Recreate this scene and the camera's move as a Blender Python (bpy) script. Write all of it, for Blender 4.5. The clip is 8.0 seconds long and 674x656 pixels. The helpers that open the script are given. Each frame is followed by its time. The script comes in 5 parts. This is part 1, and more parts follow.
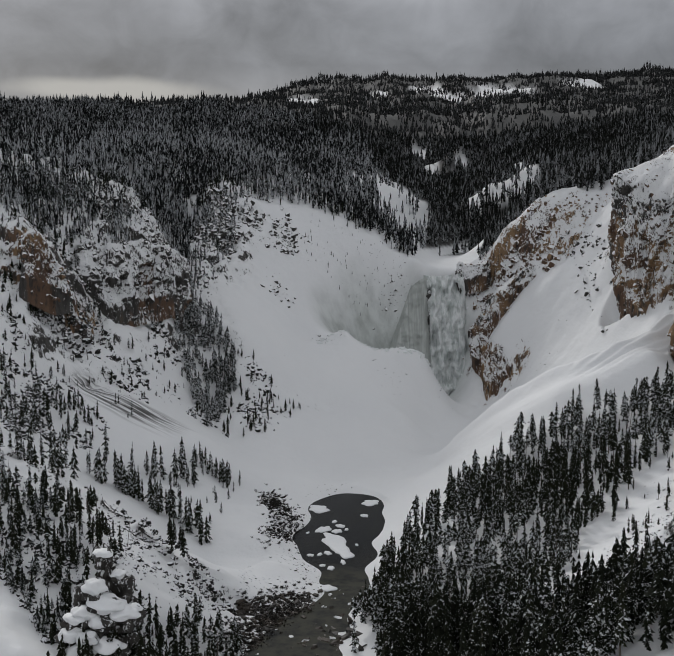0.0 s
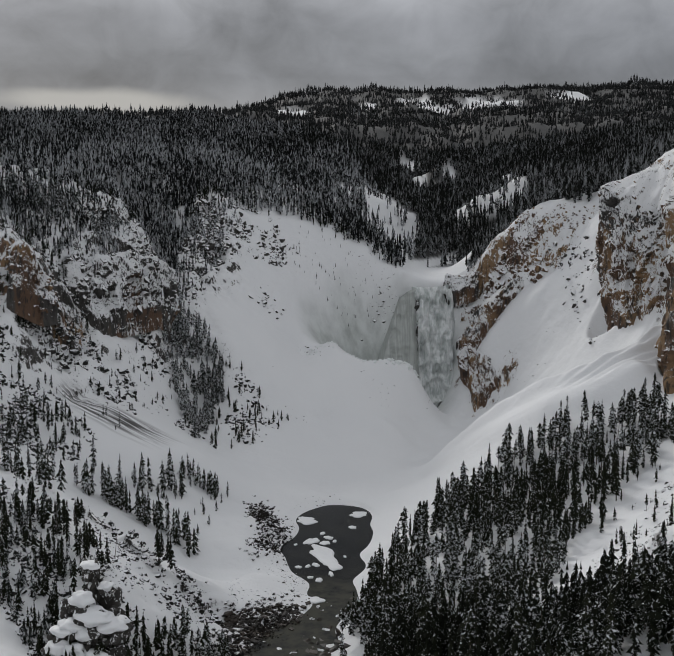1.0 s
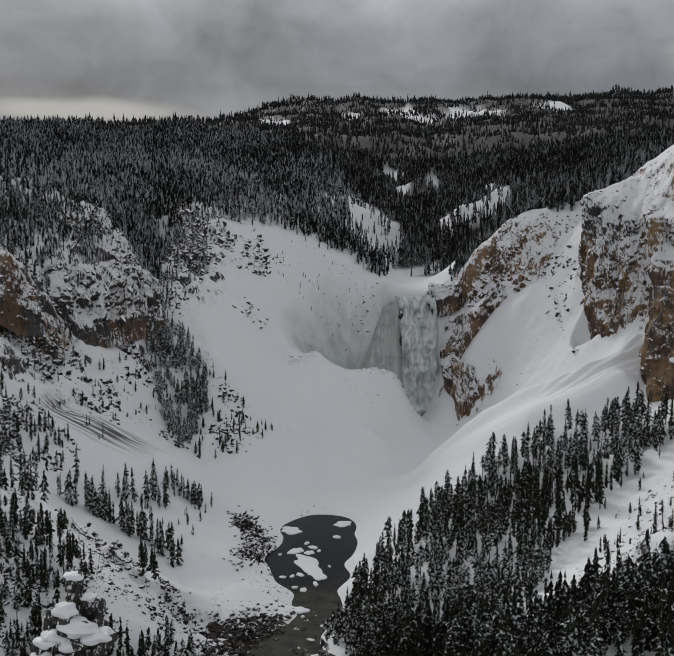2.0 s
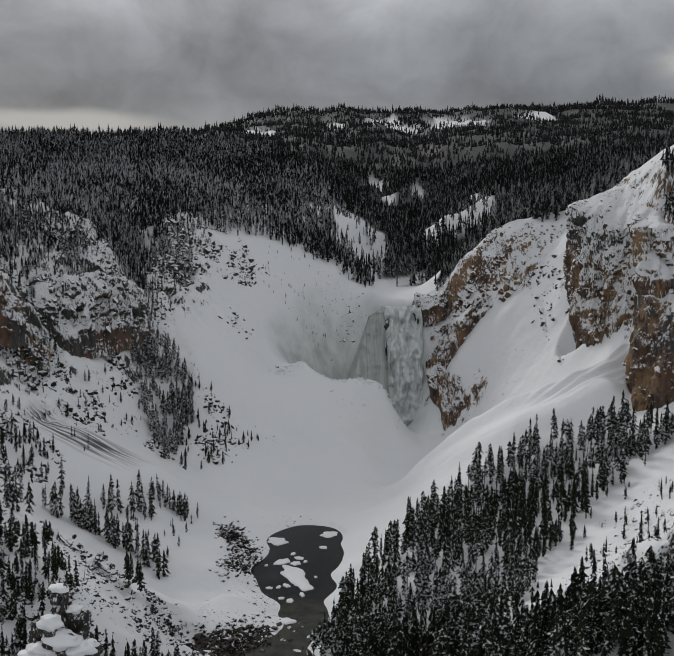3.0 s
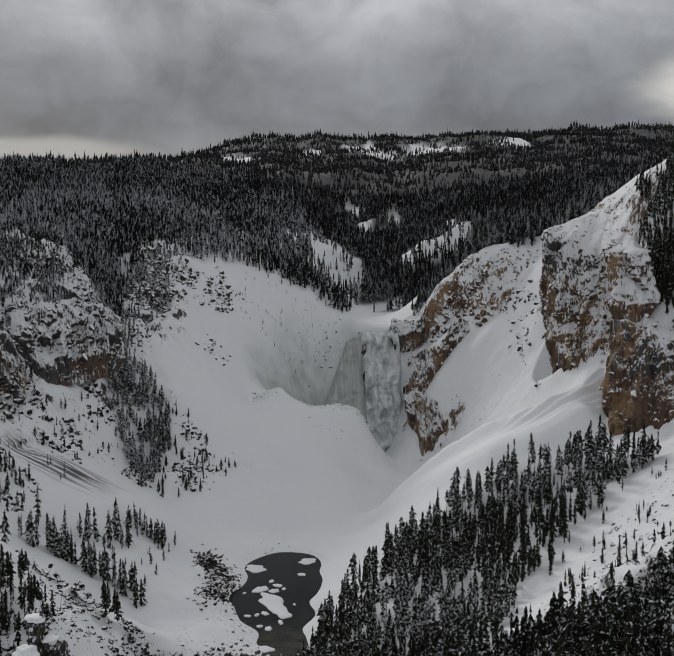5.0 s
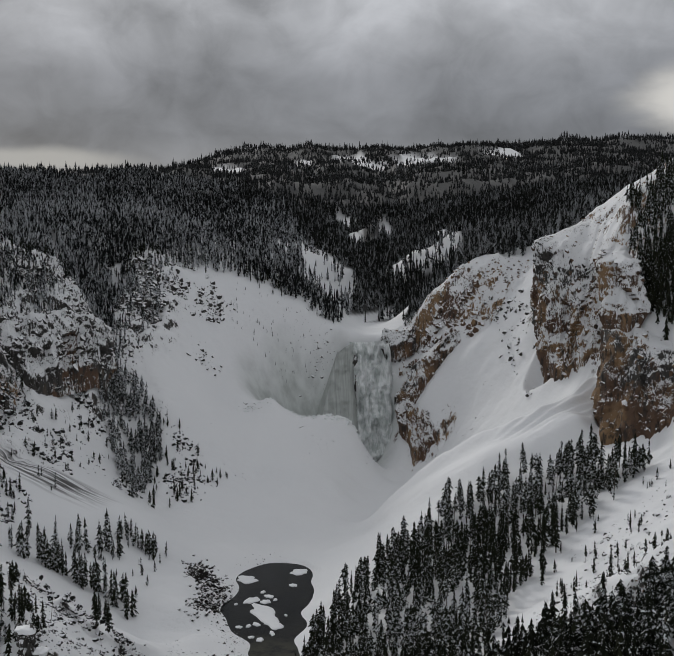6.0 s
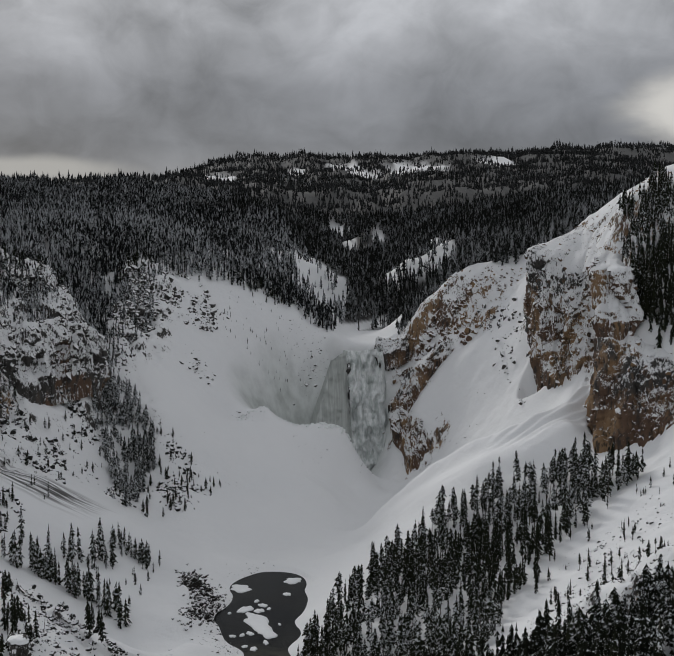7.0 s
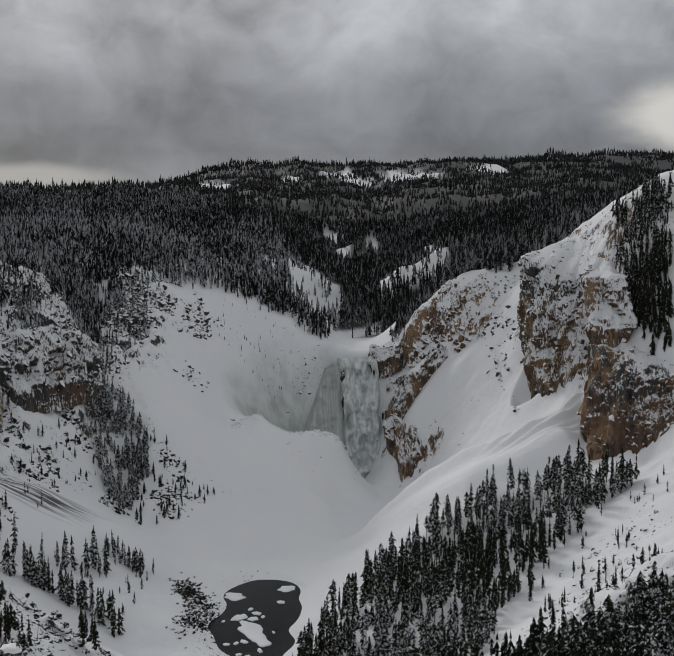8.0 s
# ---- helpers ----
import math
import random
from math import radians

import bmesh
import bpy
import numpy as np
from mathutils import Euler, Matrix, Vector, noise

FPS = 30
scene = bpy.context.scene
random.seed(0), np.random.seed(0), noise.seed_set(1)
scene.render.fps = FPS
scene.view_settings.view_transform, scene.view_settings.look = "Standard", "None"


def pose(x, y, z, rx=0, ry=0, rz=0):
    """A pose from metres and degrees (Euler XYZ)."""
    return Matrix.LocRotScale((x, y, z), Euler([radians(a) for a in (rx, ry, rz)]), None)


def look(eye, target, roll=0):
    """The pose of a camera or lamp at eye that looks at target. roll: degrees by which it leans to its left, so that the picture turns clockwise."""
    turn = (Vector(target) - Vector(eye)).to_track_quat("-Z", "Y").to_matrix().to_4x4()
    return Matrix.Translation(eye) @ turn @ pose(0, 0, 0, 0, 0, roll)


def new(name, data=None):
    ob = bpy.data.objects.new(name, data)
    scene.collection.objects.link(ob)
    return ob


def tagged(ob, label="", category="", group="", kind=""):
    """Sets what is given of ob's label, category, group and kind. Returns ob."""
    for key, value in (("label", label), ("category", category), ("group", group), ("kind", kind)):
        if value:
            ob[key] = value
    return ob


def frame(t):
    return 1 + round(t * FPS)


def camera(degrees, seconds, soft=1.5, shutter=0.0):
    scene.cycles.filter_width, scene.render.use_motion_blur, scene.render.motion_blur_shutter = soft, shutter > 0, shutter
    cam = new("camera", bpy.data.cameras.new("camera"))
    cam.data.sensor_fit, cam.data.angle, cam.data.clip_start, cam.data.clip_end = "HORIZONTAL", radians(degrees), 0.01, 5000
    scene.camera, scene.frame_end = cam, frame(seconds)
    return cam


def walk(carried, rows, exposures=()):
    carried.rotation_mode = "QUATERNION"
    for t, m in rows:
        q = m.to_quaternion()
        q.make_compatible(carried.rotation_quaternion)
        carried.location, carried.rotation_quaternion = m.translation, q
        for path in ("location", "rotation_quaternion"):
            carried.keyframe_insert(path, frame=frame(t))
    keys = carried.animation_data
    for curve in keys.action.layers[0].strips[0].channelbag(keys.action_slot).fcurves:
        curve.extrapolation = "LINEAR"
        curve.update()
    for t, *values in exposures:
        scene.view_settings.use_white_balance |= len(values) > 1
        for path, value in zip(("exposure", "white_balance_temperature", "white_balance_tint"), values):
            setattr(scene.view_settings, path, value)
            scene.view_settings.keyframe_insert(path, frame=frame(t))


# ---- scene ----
# A snowbound river canyon with a half-frozen waterfall, seen from a lookout on the rim.
# Metres, z up; the plunge pool lies at z = 0, the brink of the falls at z = 95.
cam = camera(31.29, 8.0, soft=1.0)
EYE = 166.0
# seconds, yaw, pitch, roll: the camera stands on the lookout and turns
ROWS = [
    (0, -0.000, -7.377, -0.350),
    (0.5, -0.198, -7.116, -0.423),
    (1, -0.552, -6.831, -0.458),
    (1.5, -0.947, -6.596, -0.450),
    (3, -2.023, -5.892, -0.310),
    (3.5, -2.323, -5.584, -0.269),
    (4, -2.609, -5.258, -0.172),
    (4.5, -2.877, -4.944, -0.132),
    (6, -3.553, -4.170, -0.040),
    (6.5, -3.715, -3.973, -0.027),
    (7, -3.869, -3.771, 0.014),
    (7.5, -3.990, -3.584, 0.013),
    (8, -4.162, -3.415, 0.038),
]
walk(cam, [(t, pose(0, 0, EYE, 90 + pitch, roll, yaw)) for t, yaw, pitch, roll in ROWS], [(0, 0.0), (4, -0.1), (8, -0.17)])

# ---- light: overcast sky, one weak and very soft sun ----
SUN_HEIGHT, SUN_TURN = radians(28), radians(-24)
world = bpy.data.worlds.new("overcast")
scene.world = world
world.use_nodes = True
wn, wl = world.node_tree.nodes, world.node_tree.links
wn.clear()


def wnode(kind, **settings):
    n = wn.new(kind)
    for key, value in settings.items():
        n.inputs[key].default_value = value
    return n


def wmath(op, a, b=None, clamp=False):
    n = wn.new("ShaderNodeMath")
    n.operation, n.use_clamp = op, clamp
    for i, v in enumerate((a, b)):
        if v is None:
            continue
        if isinstance(v, (int, float)):
            n.inputs[i].default_value = v
        else:
            wl.new(v, n.inputs[i])
    return n.outputs[0]


sky = wn.new("ShaderNodeTexSky")
sky.sky_type, sky.sun_disc = "NISHITA", False
sky.sun_elevation, sky.sun_rotation = SUN_HEIGHT, SUN_TURN
way = wn.new("ShaderNodeTexCoord")
parts_of = wn.new("ShaderNodeSeparateXYZ")
wl.new(way.outputs["Generated"], parts_of.inputs[0])
height = wmath("MAXIMUM", parts_of.outputs[2], 0.0)
stretch = wn.new("ShaderNodeMapping")
stretch.inputs["Scale"].default_value = (3.4, 3.4, 4.4)
stretch.inputs["Location"].default_value = (0.35, 0.1, 0.2)
wl.new(way.outputs["Generated"], stretch.inputs["Vector"])
billow = wnode("ShaderNodeTexNoise", Scale=2.0, Detail=7.0, Roughness=0.5, Distortion=0.35)
wl.new(stretch.outputs[0], billow.inputs["Vector"])
# an overcast sky brightens towards the zenith, with lit gaps low over the horizon
climb = wn.new("ShaderNodeValToRGB")
climb.color_ramp.elements[0].position, climb.color_ramp.elements[0].color = 0.0, (0.36, 0.355, 0.34, 1)
climb.color_ramp.elements[1].position, climb.color_ramp.elements[1].color = 1.0, (0.42, 0.43, 0.45, 1)
for place, value in ((0.05, (0.202, 0.208, 0.224, 1)), (0.085, (0.148, 0.154, 0.170, 1)), (0.13, (0.196, 0.202, 0.220, 1)), (0.20, (0.405, 0.414, 0.436, 1)), (0.45, (0.41, 0.42, 0.44, 1))):
    e = climb.color_ramp.elements.new(place)
    e.color = value
wl.new(height, climb.inputs[0])
cloud = wn.new("ShaderNodeMix")
cloud.data_type, cloud.blend_type = "RGBA", "MULTIPLY"
cloud.inputs[0].default_value = 1.0
shade = wn.new("ShaderNodeMapRange")
shade.inputs[1].default_value, shade.inputs[2].default_value = 0.34, 0.68
shade.inputs[3].default_value, shade.inputs[4].default_value = 0.6, 1.6
wisps = wnode("ShaderNodeTexNoise", Scale=6.5, Detail=6.0, Roughness=0.55, Distortion=0.6)
wl.new(stretch.outputs[0], wisps.inputs["Vector"])
wl.new(wmath("ADD", wmath("MULTIPLY", billow.outputs[0], 0.72), wmath("MULTIPLY", wisps.outputs[0], 0.28)), shade.inputs[0])
wl.new(climb.outputs[0], cloud.inputs[6])
wl.new(shade.outputs[0], cloud.inputs[7])
veil = wn.new("ShaderNodeMix")
veil.data_type = "RGBA"
veil.inputs[0].default_value = 0.97
dim = wn.new("ShaderNodeMix")
dim.data_type, dim.blend_type = "RGBA", "MULTIPLY"
dim.inputs[0].default_value = 1.0
dim.inputs[7].default_value = (0.1, 0.1, 0.1, 1)
wl.new(sky.outputs[0], dim.inputs[6])
wl.new(dim.outputs[2], veil.inputs[6])
wl.new(cloud.outputs[2], veil.inputs[7])
# lit gaps in the cloud low over the horizon
lit = veil.outputs[2]
GAPS = [((0.345, 0.932, 0.112), (15.0, 34.0), (0.68, 0.665, 0.63)), ((-0.19, 0.98, 0.064), (10.0, 100.0), (0.44, 0.43, 0.405))]
for (cx, cy, cz), size, colour in GAPS:
    shift = wn.new("ShaderNodeMapping")
    shift.vector_type = "POINT"
    shift.inputs["Location"].default_value = (-cx * size[0], -cy * size[0], -cz * size[1])
    shift.inputs["Scale"].default_value = (size[0], size[0], size[1])
    wl.new(way.outputs["Generated"], shift.inputs["Vector"])
    far_off = wn.new("ShaderNodeVectorMath")
    far_off.operation = "LENGTH"
    wl.new(shift.outputs[0], far_off.inputs[0])
    ragged = wmath("ADD", far_off.outputs["Value"], wmath("MULTIPLY", wmath("SUBTRACT", billow.outputs[0], 0.5), 3.0))
    fade = wn.new("ShaderNodeMapRange")
    fade.interpolation_type = "SMOOTHSTEP"
    for i, v in enumerate((0.35, 1.25, 0.85, 0.0)):
        fade.inputs[i + 1].default_value = v
    wl.new(ragged, fade.inputs[0])
    gap = wn.new("ShaderNodeMix")
    gap.data_type = "RGBA"
    gap.inputs[7].default_value = (*colour, 1)
    wl.new(fade.outputs[0], gap.inputs[0])
    wl.new(lit, gap.inputs[6])
    lit = gap.outputs[2]
back = wnode("ShaderNodeBackground", Strength=1.12)
wl.new(lit, back.inputs[0])
wout = wn.new("ShaderNodeOutputWorld")
wl.new(back.outputs[0], wout.inputs[0])

sun = new("sun", bpy.data.lights.new("sun", "SUN"))
sun.data.energy, sun.data.angle, sun.data.color = 1.16, radians(14), (1.0, 0.98, 0.95)
TO_SUN = Vector((math.sin(SUN_TURN) * math.cos(SUN_HEIGHT), math.cos(SUN_TURN) * math.cos(SUN_HEIGHT), math.sin(SUN_HEIGHT)))
sun.matrix_world = look(TO_SUN * 900, (0, 0, 0))


# ---- materials ----
class Paint:
    """A node material: bits chained by short calls."""

    def __init__(self, name, rough=0.7):
        self.m = bpy.data.materials.new(name)
        self.m.use_nodes = True
        self.nodes, self.links = self.m.node_tree.nodes, self.m.node_tree.links
        self.b = self.nodes["Principled BSDF"]
        self.b.inputs["Roughness"].default_value = rough
        self.geo = self.nodes.new("ShaderNodeNewGeometry")

    def put(self, v, socket):
        if hasattr(v, "links"):
            self.links.new(v, socket)
        else:
            socket.default_value = (*v, 1.0) if isinstance(v, tuple) and len(v) == 3 and len(socket.default_value) == 4 else v

    def noise(self, scale, detail=4.0, rough=0.55, squash=(1, 1, 1), distort=0.0, turn=0.0):
        mp = self.nodes.new("ShaderNodeMapping")
        mp.inputs["Scale"].default_value = squash
        mp.inputs["Rotation"].default_value = (0, 0, radians(turn))
        self.links.new(self.geo.outputs["Position"], mp.inputs["Vector"])
        n = self.nodes.new("ShaderNodeTexNoise")
        for key, value in (("Scale", scale), ("Detail", detail), ("Roughness", rough), ("Distortion", distort)):
            n.inputs[key].default_value = value
        self.links.new(mp.outputs[0], n.inputs["Vector"])
        return n.outputs[0]

    def math(self, op, a, b=0.0, clamp=False):
        n = self.nodes.new("ShaderNodeMath")
        n.operation, n.use_clamp = op, clamp
        self.put(a, n.inputs[0])
        self.put(b, n.inputs[1])
        return n.outputs[0]

    def span(self, v, a, b, c=0.0, d=1.0):
        n = self.nodes.new("ShaderNodeMapRange")
        n.interpolation_type = "SMOOTHSTEP"
        self.put(v, n.inputs[0])
        for i, x in enumerate((a, b, c, d)):
            n.inputs[i + 1].default_value = x
        return n.outputs[0]

    def mix(self, f, a, b):
        n = self.nodes.new("ShaderNodeMix")
        n.data_type = "RGBA"
        self.put(f, n.inputs[0])
        self.put(a, n.inputs[6])
        self.put(b, n.inputs[7])
        return n.outputs[2]

    def attribute(self, name):
        n = self.nodes.new("ShaderNodeAttribute")
        n.attribute_name = name
        return n.outputs["Fac"]

    def up(self):
        n = self.nodes.new("ShaderNodeSeparateXYZ")
        self.links.new(self.geo.outputs["Normal"], n.inputs[0])
        return n.outputs[2]

    def random(self):
        return self.nodes.new("ShaderNodeObjectInfo").outputs["Random"]

    def island(self):
        return self.geo.outputs["Random Per Island"]

    def done(self, colour, bump=None, strength=0.4, distance=0.2, rough=None):
        self.put(colour, self.b.inputs["Base Color"])
        if rough is not None:
            self.put(rough, self.b.inputs["Roughness"])
        if bump is not None:
            n = self.nodes.new("ShaderNodeBump")
            n.inputs["Strength"].default_value, n.inputs["Distance"].default_value = strength, distance
            self.put(bump, n.inputs["Height"])
            self.links.new(n.outputs[0], self.b.inputs["Normal"])
        return self.m


def rock_colour(p, warm=1.0):
    """Weathered rhyolite: dark grey, red-brown and ochre, with upright cracks and stains."""
    grey = p.mix(p.noise(0.3, 4), (0.02, 0.019, 0.018), (0.085, 0.078, 0.07))
    brown = p.mix(p.span(p.noise(0.055, 3, 0.5, (1, 1, 0.5)), 0.45, 0.6), (0.105, 0.06, 0.036), (0.25, 0.155, 0.08))
    part_brown = p.span(p.math("ADD", p.noise(0.045, 4, 0.6, (1, 1, 0.5)), p.math("MULTIPLY", p.math("SUBTRACT", warm, 0.5), 0.45)), 0.46, 0.54)
    base = p.mix(p.math("MULTIPLY", part_brown, p.span(warm, 0.0, 0.25)), grey, brown)
    pale = p.mix(p.span(p.noise(0.16, 5, 0.6, (1, 1, 0.35)), 0.57, 0.68, 0.0, 0.35), base, (0.26, 0.18, 0.11))
    base = p.mix(p.span(warm, 0.2, 0.6), base, pale)
    return p.mix(p.span(p.noise(0.38, 6, 0.65, (1, 1, 0.22), 0.4), 0.50, 0.60, 0.0, 0.85), base, (0.024, 0.021, 0.019))


def make_ground():
    p = Paint("snow_and_rock", 0.75)
    bare, icy_shade = p.attribute("bare"), p.attribute("icy_shade")
    steep = p.math("SUBTRACT", 1.0, p.up())
    v = p.math("ADD", p.math("MULTIPLY", steep, 1.2), p.math("MULTIPLY", bare, 0.42))
    v = p.math("ADD", v, p.math("MULTIPLY", p.math("SUBTRACT", p.noise(0.5, 8, 0.75, (1, 1, 0.5), 0.6), 0.5), 3.4))
    v = p.math("ADD", v, p.math("MULTIPLY", p.math("SUBTRACT", p.noise(0.075, 3, 0.5), 0.5), 1.7))
    mask = p.math("MULTIPLY", p.span(v, 0.94, 1.0), p.span(bare, 0.02, 0.12))
    snow = p.mix(p.noise(0.02, 4), (0.74, 0.75, 0.762), (0.81, 0.813, 0.815))
    # grey-green ice, darkened to carry the shade and mist of the falls' recess
    ice = p.mix(p.span(p.noise(0.09, 6, 0.6, (1, 1, 0.4)), 0.3, 0.68), (0.36, 0.385, 0.365), (0.62, 0.65, 0.63))
    snow = p.mix(p.math("MULTIPLY", icy_shade, 0.9), snow, ice)
    # undergrowth and the trees' shade, both painted near-black into the forest floor
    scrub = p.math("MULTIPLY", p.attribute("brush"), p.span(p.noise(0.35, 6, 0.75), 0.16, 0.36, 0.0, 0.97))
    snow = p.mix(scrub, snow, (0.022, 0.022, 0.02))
    run = p.nodes.new("ShaderNodeCombineXYZ")
    p.put(p.math("MULTIPLY", p.attribute("slab_along"), 0.035), run.inputs[0])
    p.put(p.math("MULTIPLY", p.attribute("slab_across"), 0.42), run.inputs[1])
    grain = p.nodes.new("ShaderNodeTexNoise")
    for key, value in (("Scale", 1.0), ("Detail", 5.0), ("Roughness", 0.62)):
        grain.inputs[key].default_value = value
    p.links.new(run.outputs[0], grain.inputs["Vector"])
    slide = p.span(grain.outputs[0], 0.42, 0.58, 0.0, 0.95)
    snow = p.mix(p.math("MULTIPLY", slide, p.attribute("scree")), snow, (0.045, 0.042, 0.04))
    bump = p.math("ADD", p.noise(0.1, 6, 0.6), p.math("MULTIPLY", p.math("MULTIPLY", p.noise(0.8, 6, 0.7), mask), 1.0))
    return p.done(p.mix(mask, snow, rock_colour(p, p.attribute("warm"))), bump, 0.55, 1.6)


def make_cliff():
    p = Paint("snowy_cliff", 0.8)
    v = p.math("ADD", p.math("MULTIPLY", p.up(), 0.9), p.math("MULTIPLY", p.math("SUBTRACT", p.noise(0.8, 8, 0.72, (1, 1, 0.3), 0.9), 0.5), 3.2))
    v = p.math("ADD", v, p.math("MULTIPLY", p.math("SUBTRACT", p.noise(0.07, 3, 0.5, (1, 1, 0.6)), 0.5), 1.3))
    v = p.math("ADD", v, p.attribute("hold"))
    mask = p.span(v, 0.30, 0.36)
    snow = p.mix(p.noise(0.06, 4), (0.74, 0.75, 0.762), (0.81, 0.813, 0.815))
    rock = rock_colour(p, p.attribute("warm"))
    bump = p.math("ADD", p.noise(0.9, 6, 0.7, (1, 1, 0.35)), p.math("MULTIPLY", mask, 0.7))
    return p.done(p.mix(mask, rock, snow), bump, 0.8, 1.0)


def make_needles(name, snowy, dark, light, grain=1.0, dust=1.0, soft=0.07, size=0.8):
    """Needles under snow: snowy sets how much lies on them, dust how thickly."""
    p = Paint(name, 0.9)
    p.b.inputs["Specular IOR Level"].default_value = 0.08
    green = p.mix(p.noise(0.5, 3), dark, light)
    green = p.mix(p.math("MULTIPLY", p.island(), 0.5), green, dark)
    v = p.math("ADD", p.noise(size, 4, 0.7, (1, 1, grain)), p.math("MULTIPLY", p.up(), 0.10))
    v = p.math("ADD", v, p.math("MULTIPLY", p.span(p.noise(0.012, 3), 0.35, 0.65), 0.08))
    return p.done(p.mix(p.math("MULTIPLY", p.span(v, snowy, snowy + soft), dust), green, (0.66, 0.68, 0.70)))


NEEDLES = make_needles("snow_dusted_needles", 0.64, (0.006, 0.007, 0.0045), (0.026, 0.029, 0.015))
SNOWY_NEEDLES = make_needles("snow_laden_needles", 0.545, (0.010, 0.012, 0.010), (0.03, 0.033, 0.026), 1.0, 0.75)
DARK_NEEDLES = make_needles("dark_needles", 0.65, (0.004, 0.005, 0.0035), (0.016, 0.019, 0.010))
RIM_NEEDLES = make_needles("rim_needles", 0.545, (0.006, 0.007, 0.007), (0.018, 0.019, 0.018), 0.35, 0.62, 0.09, 0.5)
FAR_NEEDLES = make_needles("far_needles", 0.55, (0.008, 0.009, 0.008), (0.022, 0.023, 0.019), 0.3, 0.4, 0.12, 0.4)
# paler, greyer needles: the haze over the far hills put into the colour
HAZED_NEEDLES = make_needles("hazed_hill_needles", 0.56, (0.018, 0.019, 0.019), (0.032, 0.033, 0.032), 0.4, 0.1, 0.14)
p = Paint("bark", 0.9)
BARK = p.done(p.mix(p.noise(2.0, 4, 0.6, (1, 1, 0.2)), (0.05, 0.04, 0.032), (0.13, 0.11, 0.09)))
p = Paint("river_water", 0.16)
p.b.inputs["Specular IOR Level"].default_value = 0.03
shallow = p.math("MULTIPLY", p.attribute("shallow"), p.span(p.noise(0.12, 5, 0.65), 0.3, 0.6))
WATER = p.done(p.mix(shallow, p.mix(p.span(p.noise(0.05, 3), 0.4, 0.7), (0.010, 0.011, 0.012), (0.022, 0.022, 0.02)), (0.05, 0.049, 0.036)), p.noise(0.5, 3), 0.12, 0.2)
p = Paint("floe_snow", 0.6)
SNOW = p.done(p.mix(p.noise(0.3, 4), (0.72, 0.735, 0.75), (0.82, 0.825, 0.83)), p.noise(0.6, 4), 0.4, 0.5)
p = Paint("frozen_fall_ice", 0.38)
ICE = p.done(p.mix(p.span(p.noise(0.3, 7, 0.7, (1, 0.3, 0.3), 0.5), 0.36, 0.6), (0.47, 0.51, 0.495), (0.82, 0.84, 0.835)), p.noise(0.35, 7, 0.7, (1, 0.3, 0.4)), 1.0, 1.6)


GROUND = make_ground()
CLIFF = make_cliff()


# ---- ground: one sheet through ridge, rim and river lines ----
def hashed(i, j, k):
    h = (i * 73856093) ^ (j * 19349663) ^ (k * 83492791)
    h = (h ^ (h >> 13)) * 1274126177
    return ((h ^ (h >> 16)) & 0xFFFF) / 65535.0


def lattice(x, y, seed=0):
    i, j = np.floor(x).astype(np.int64), np.floor(y).astype(np.int64)
    u, v = x - i, y - j
    u, v = u * u * (3 - 2 * u), v * v * (3 - 2 * v)
    a, b = hashed(i, j, seed), hashed(i + 1, j, seed)
    c, d = hashed(i, j + 1, seed), hashed(i + 1, j + 1, seed)
    return (a + (b - a) * u) * (1 - v) + (c + (d - c) * u) * v - 0.5


def rough_noise(x, y, size, octaves=4, gain=0.5, seed=0):
    total, amp = 0.0, 1.0
    for o in range(octaves):
        total = total + amp * lattice(x / size + 17.3 * o, y / size - 9.1 * o, seed + o)
        size, amp = size / 2.03, amp * gain
    return total


def lattice3(x, y, z, seed):
    k = np.floor(z).astype(np.int64)
    w = z - k
    w = w * w * (3 - 2 * w)
    low = lattice(x + 57.3 * k, y - 31.7 * k, seed)
    return low + (lattice(x + 57.3 * (k + 1), y - 31.7 * (k + 1), seed) - low) * w


def crag_noise(x, y, z, size, octaves, seed):
    """Billowed noise: rounded faces with sharp clefts between them."""
    total, amp = 0.0, 1.0
    for o in range(octaves):
        total = total + amp * (0.5 - 2.2 * np.abs(lattice3(x / size, y / size, z / size, seed + o)) + 0.05)
        size, amp = size / 2.1, amp * 0.55
    return total


LINES = {}
# snow clearings in the woods: centre, half axes, turn
CLEARINGS = [(225, 1530, 17, 40, 0), (54, 1060, 22, 110, 0), (68, 1110, 18, 60, 0), (40, 985, 10, 30, 0), (20, 1100, 13, 55, 0), (42, 1185, 13, 60, 0), (136, 1188, 12, 42, 0), (153, 1197, 12, 36, 0), (170, 1201, 13, 36, 0), (187, 1206, 11, 40, 0), (137, 1926, 22, 45, 0), (158, 1644, 8, 15, 0), (176, 1650, 9, 15, 0), (-78, 2750, 42, 220, 0), (225, 3080, 40, 150, 0), (400, 2990, 68, 130, 0), (100, 3030, 26, 130, 0), (262, 2868, 40, 70, 0), (610, 3060, 45, 80, 0), (-13, 1254, 4, 60, 0), (127, 1913, 22, 70, 0), (130, 1690, 10, 30, 0), (170, 1660, 9, 26, 0)]


SPOTS = []


def line(name, *points):
    LINES[name] = np.array(points, float)


def spots(name, *points):
    SPOTS.extend(np.array(points, float))


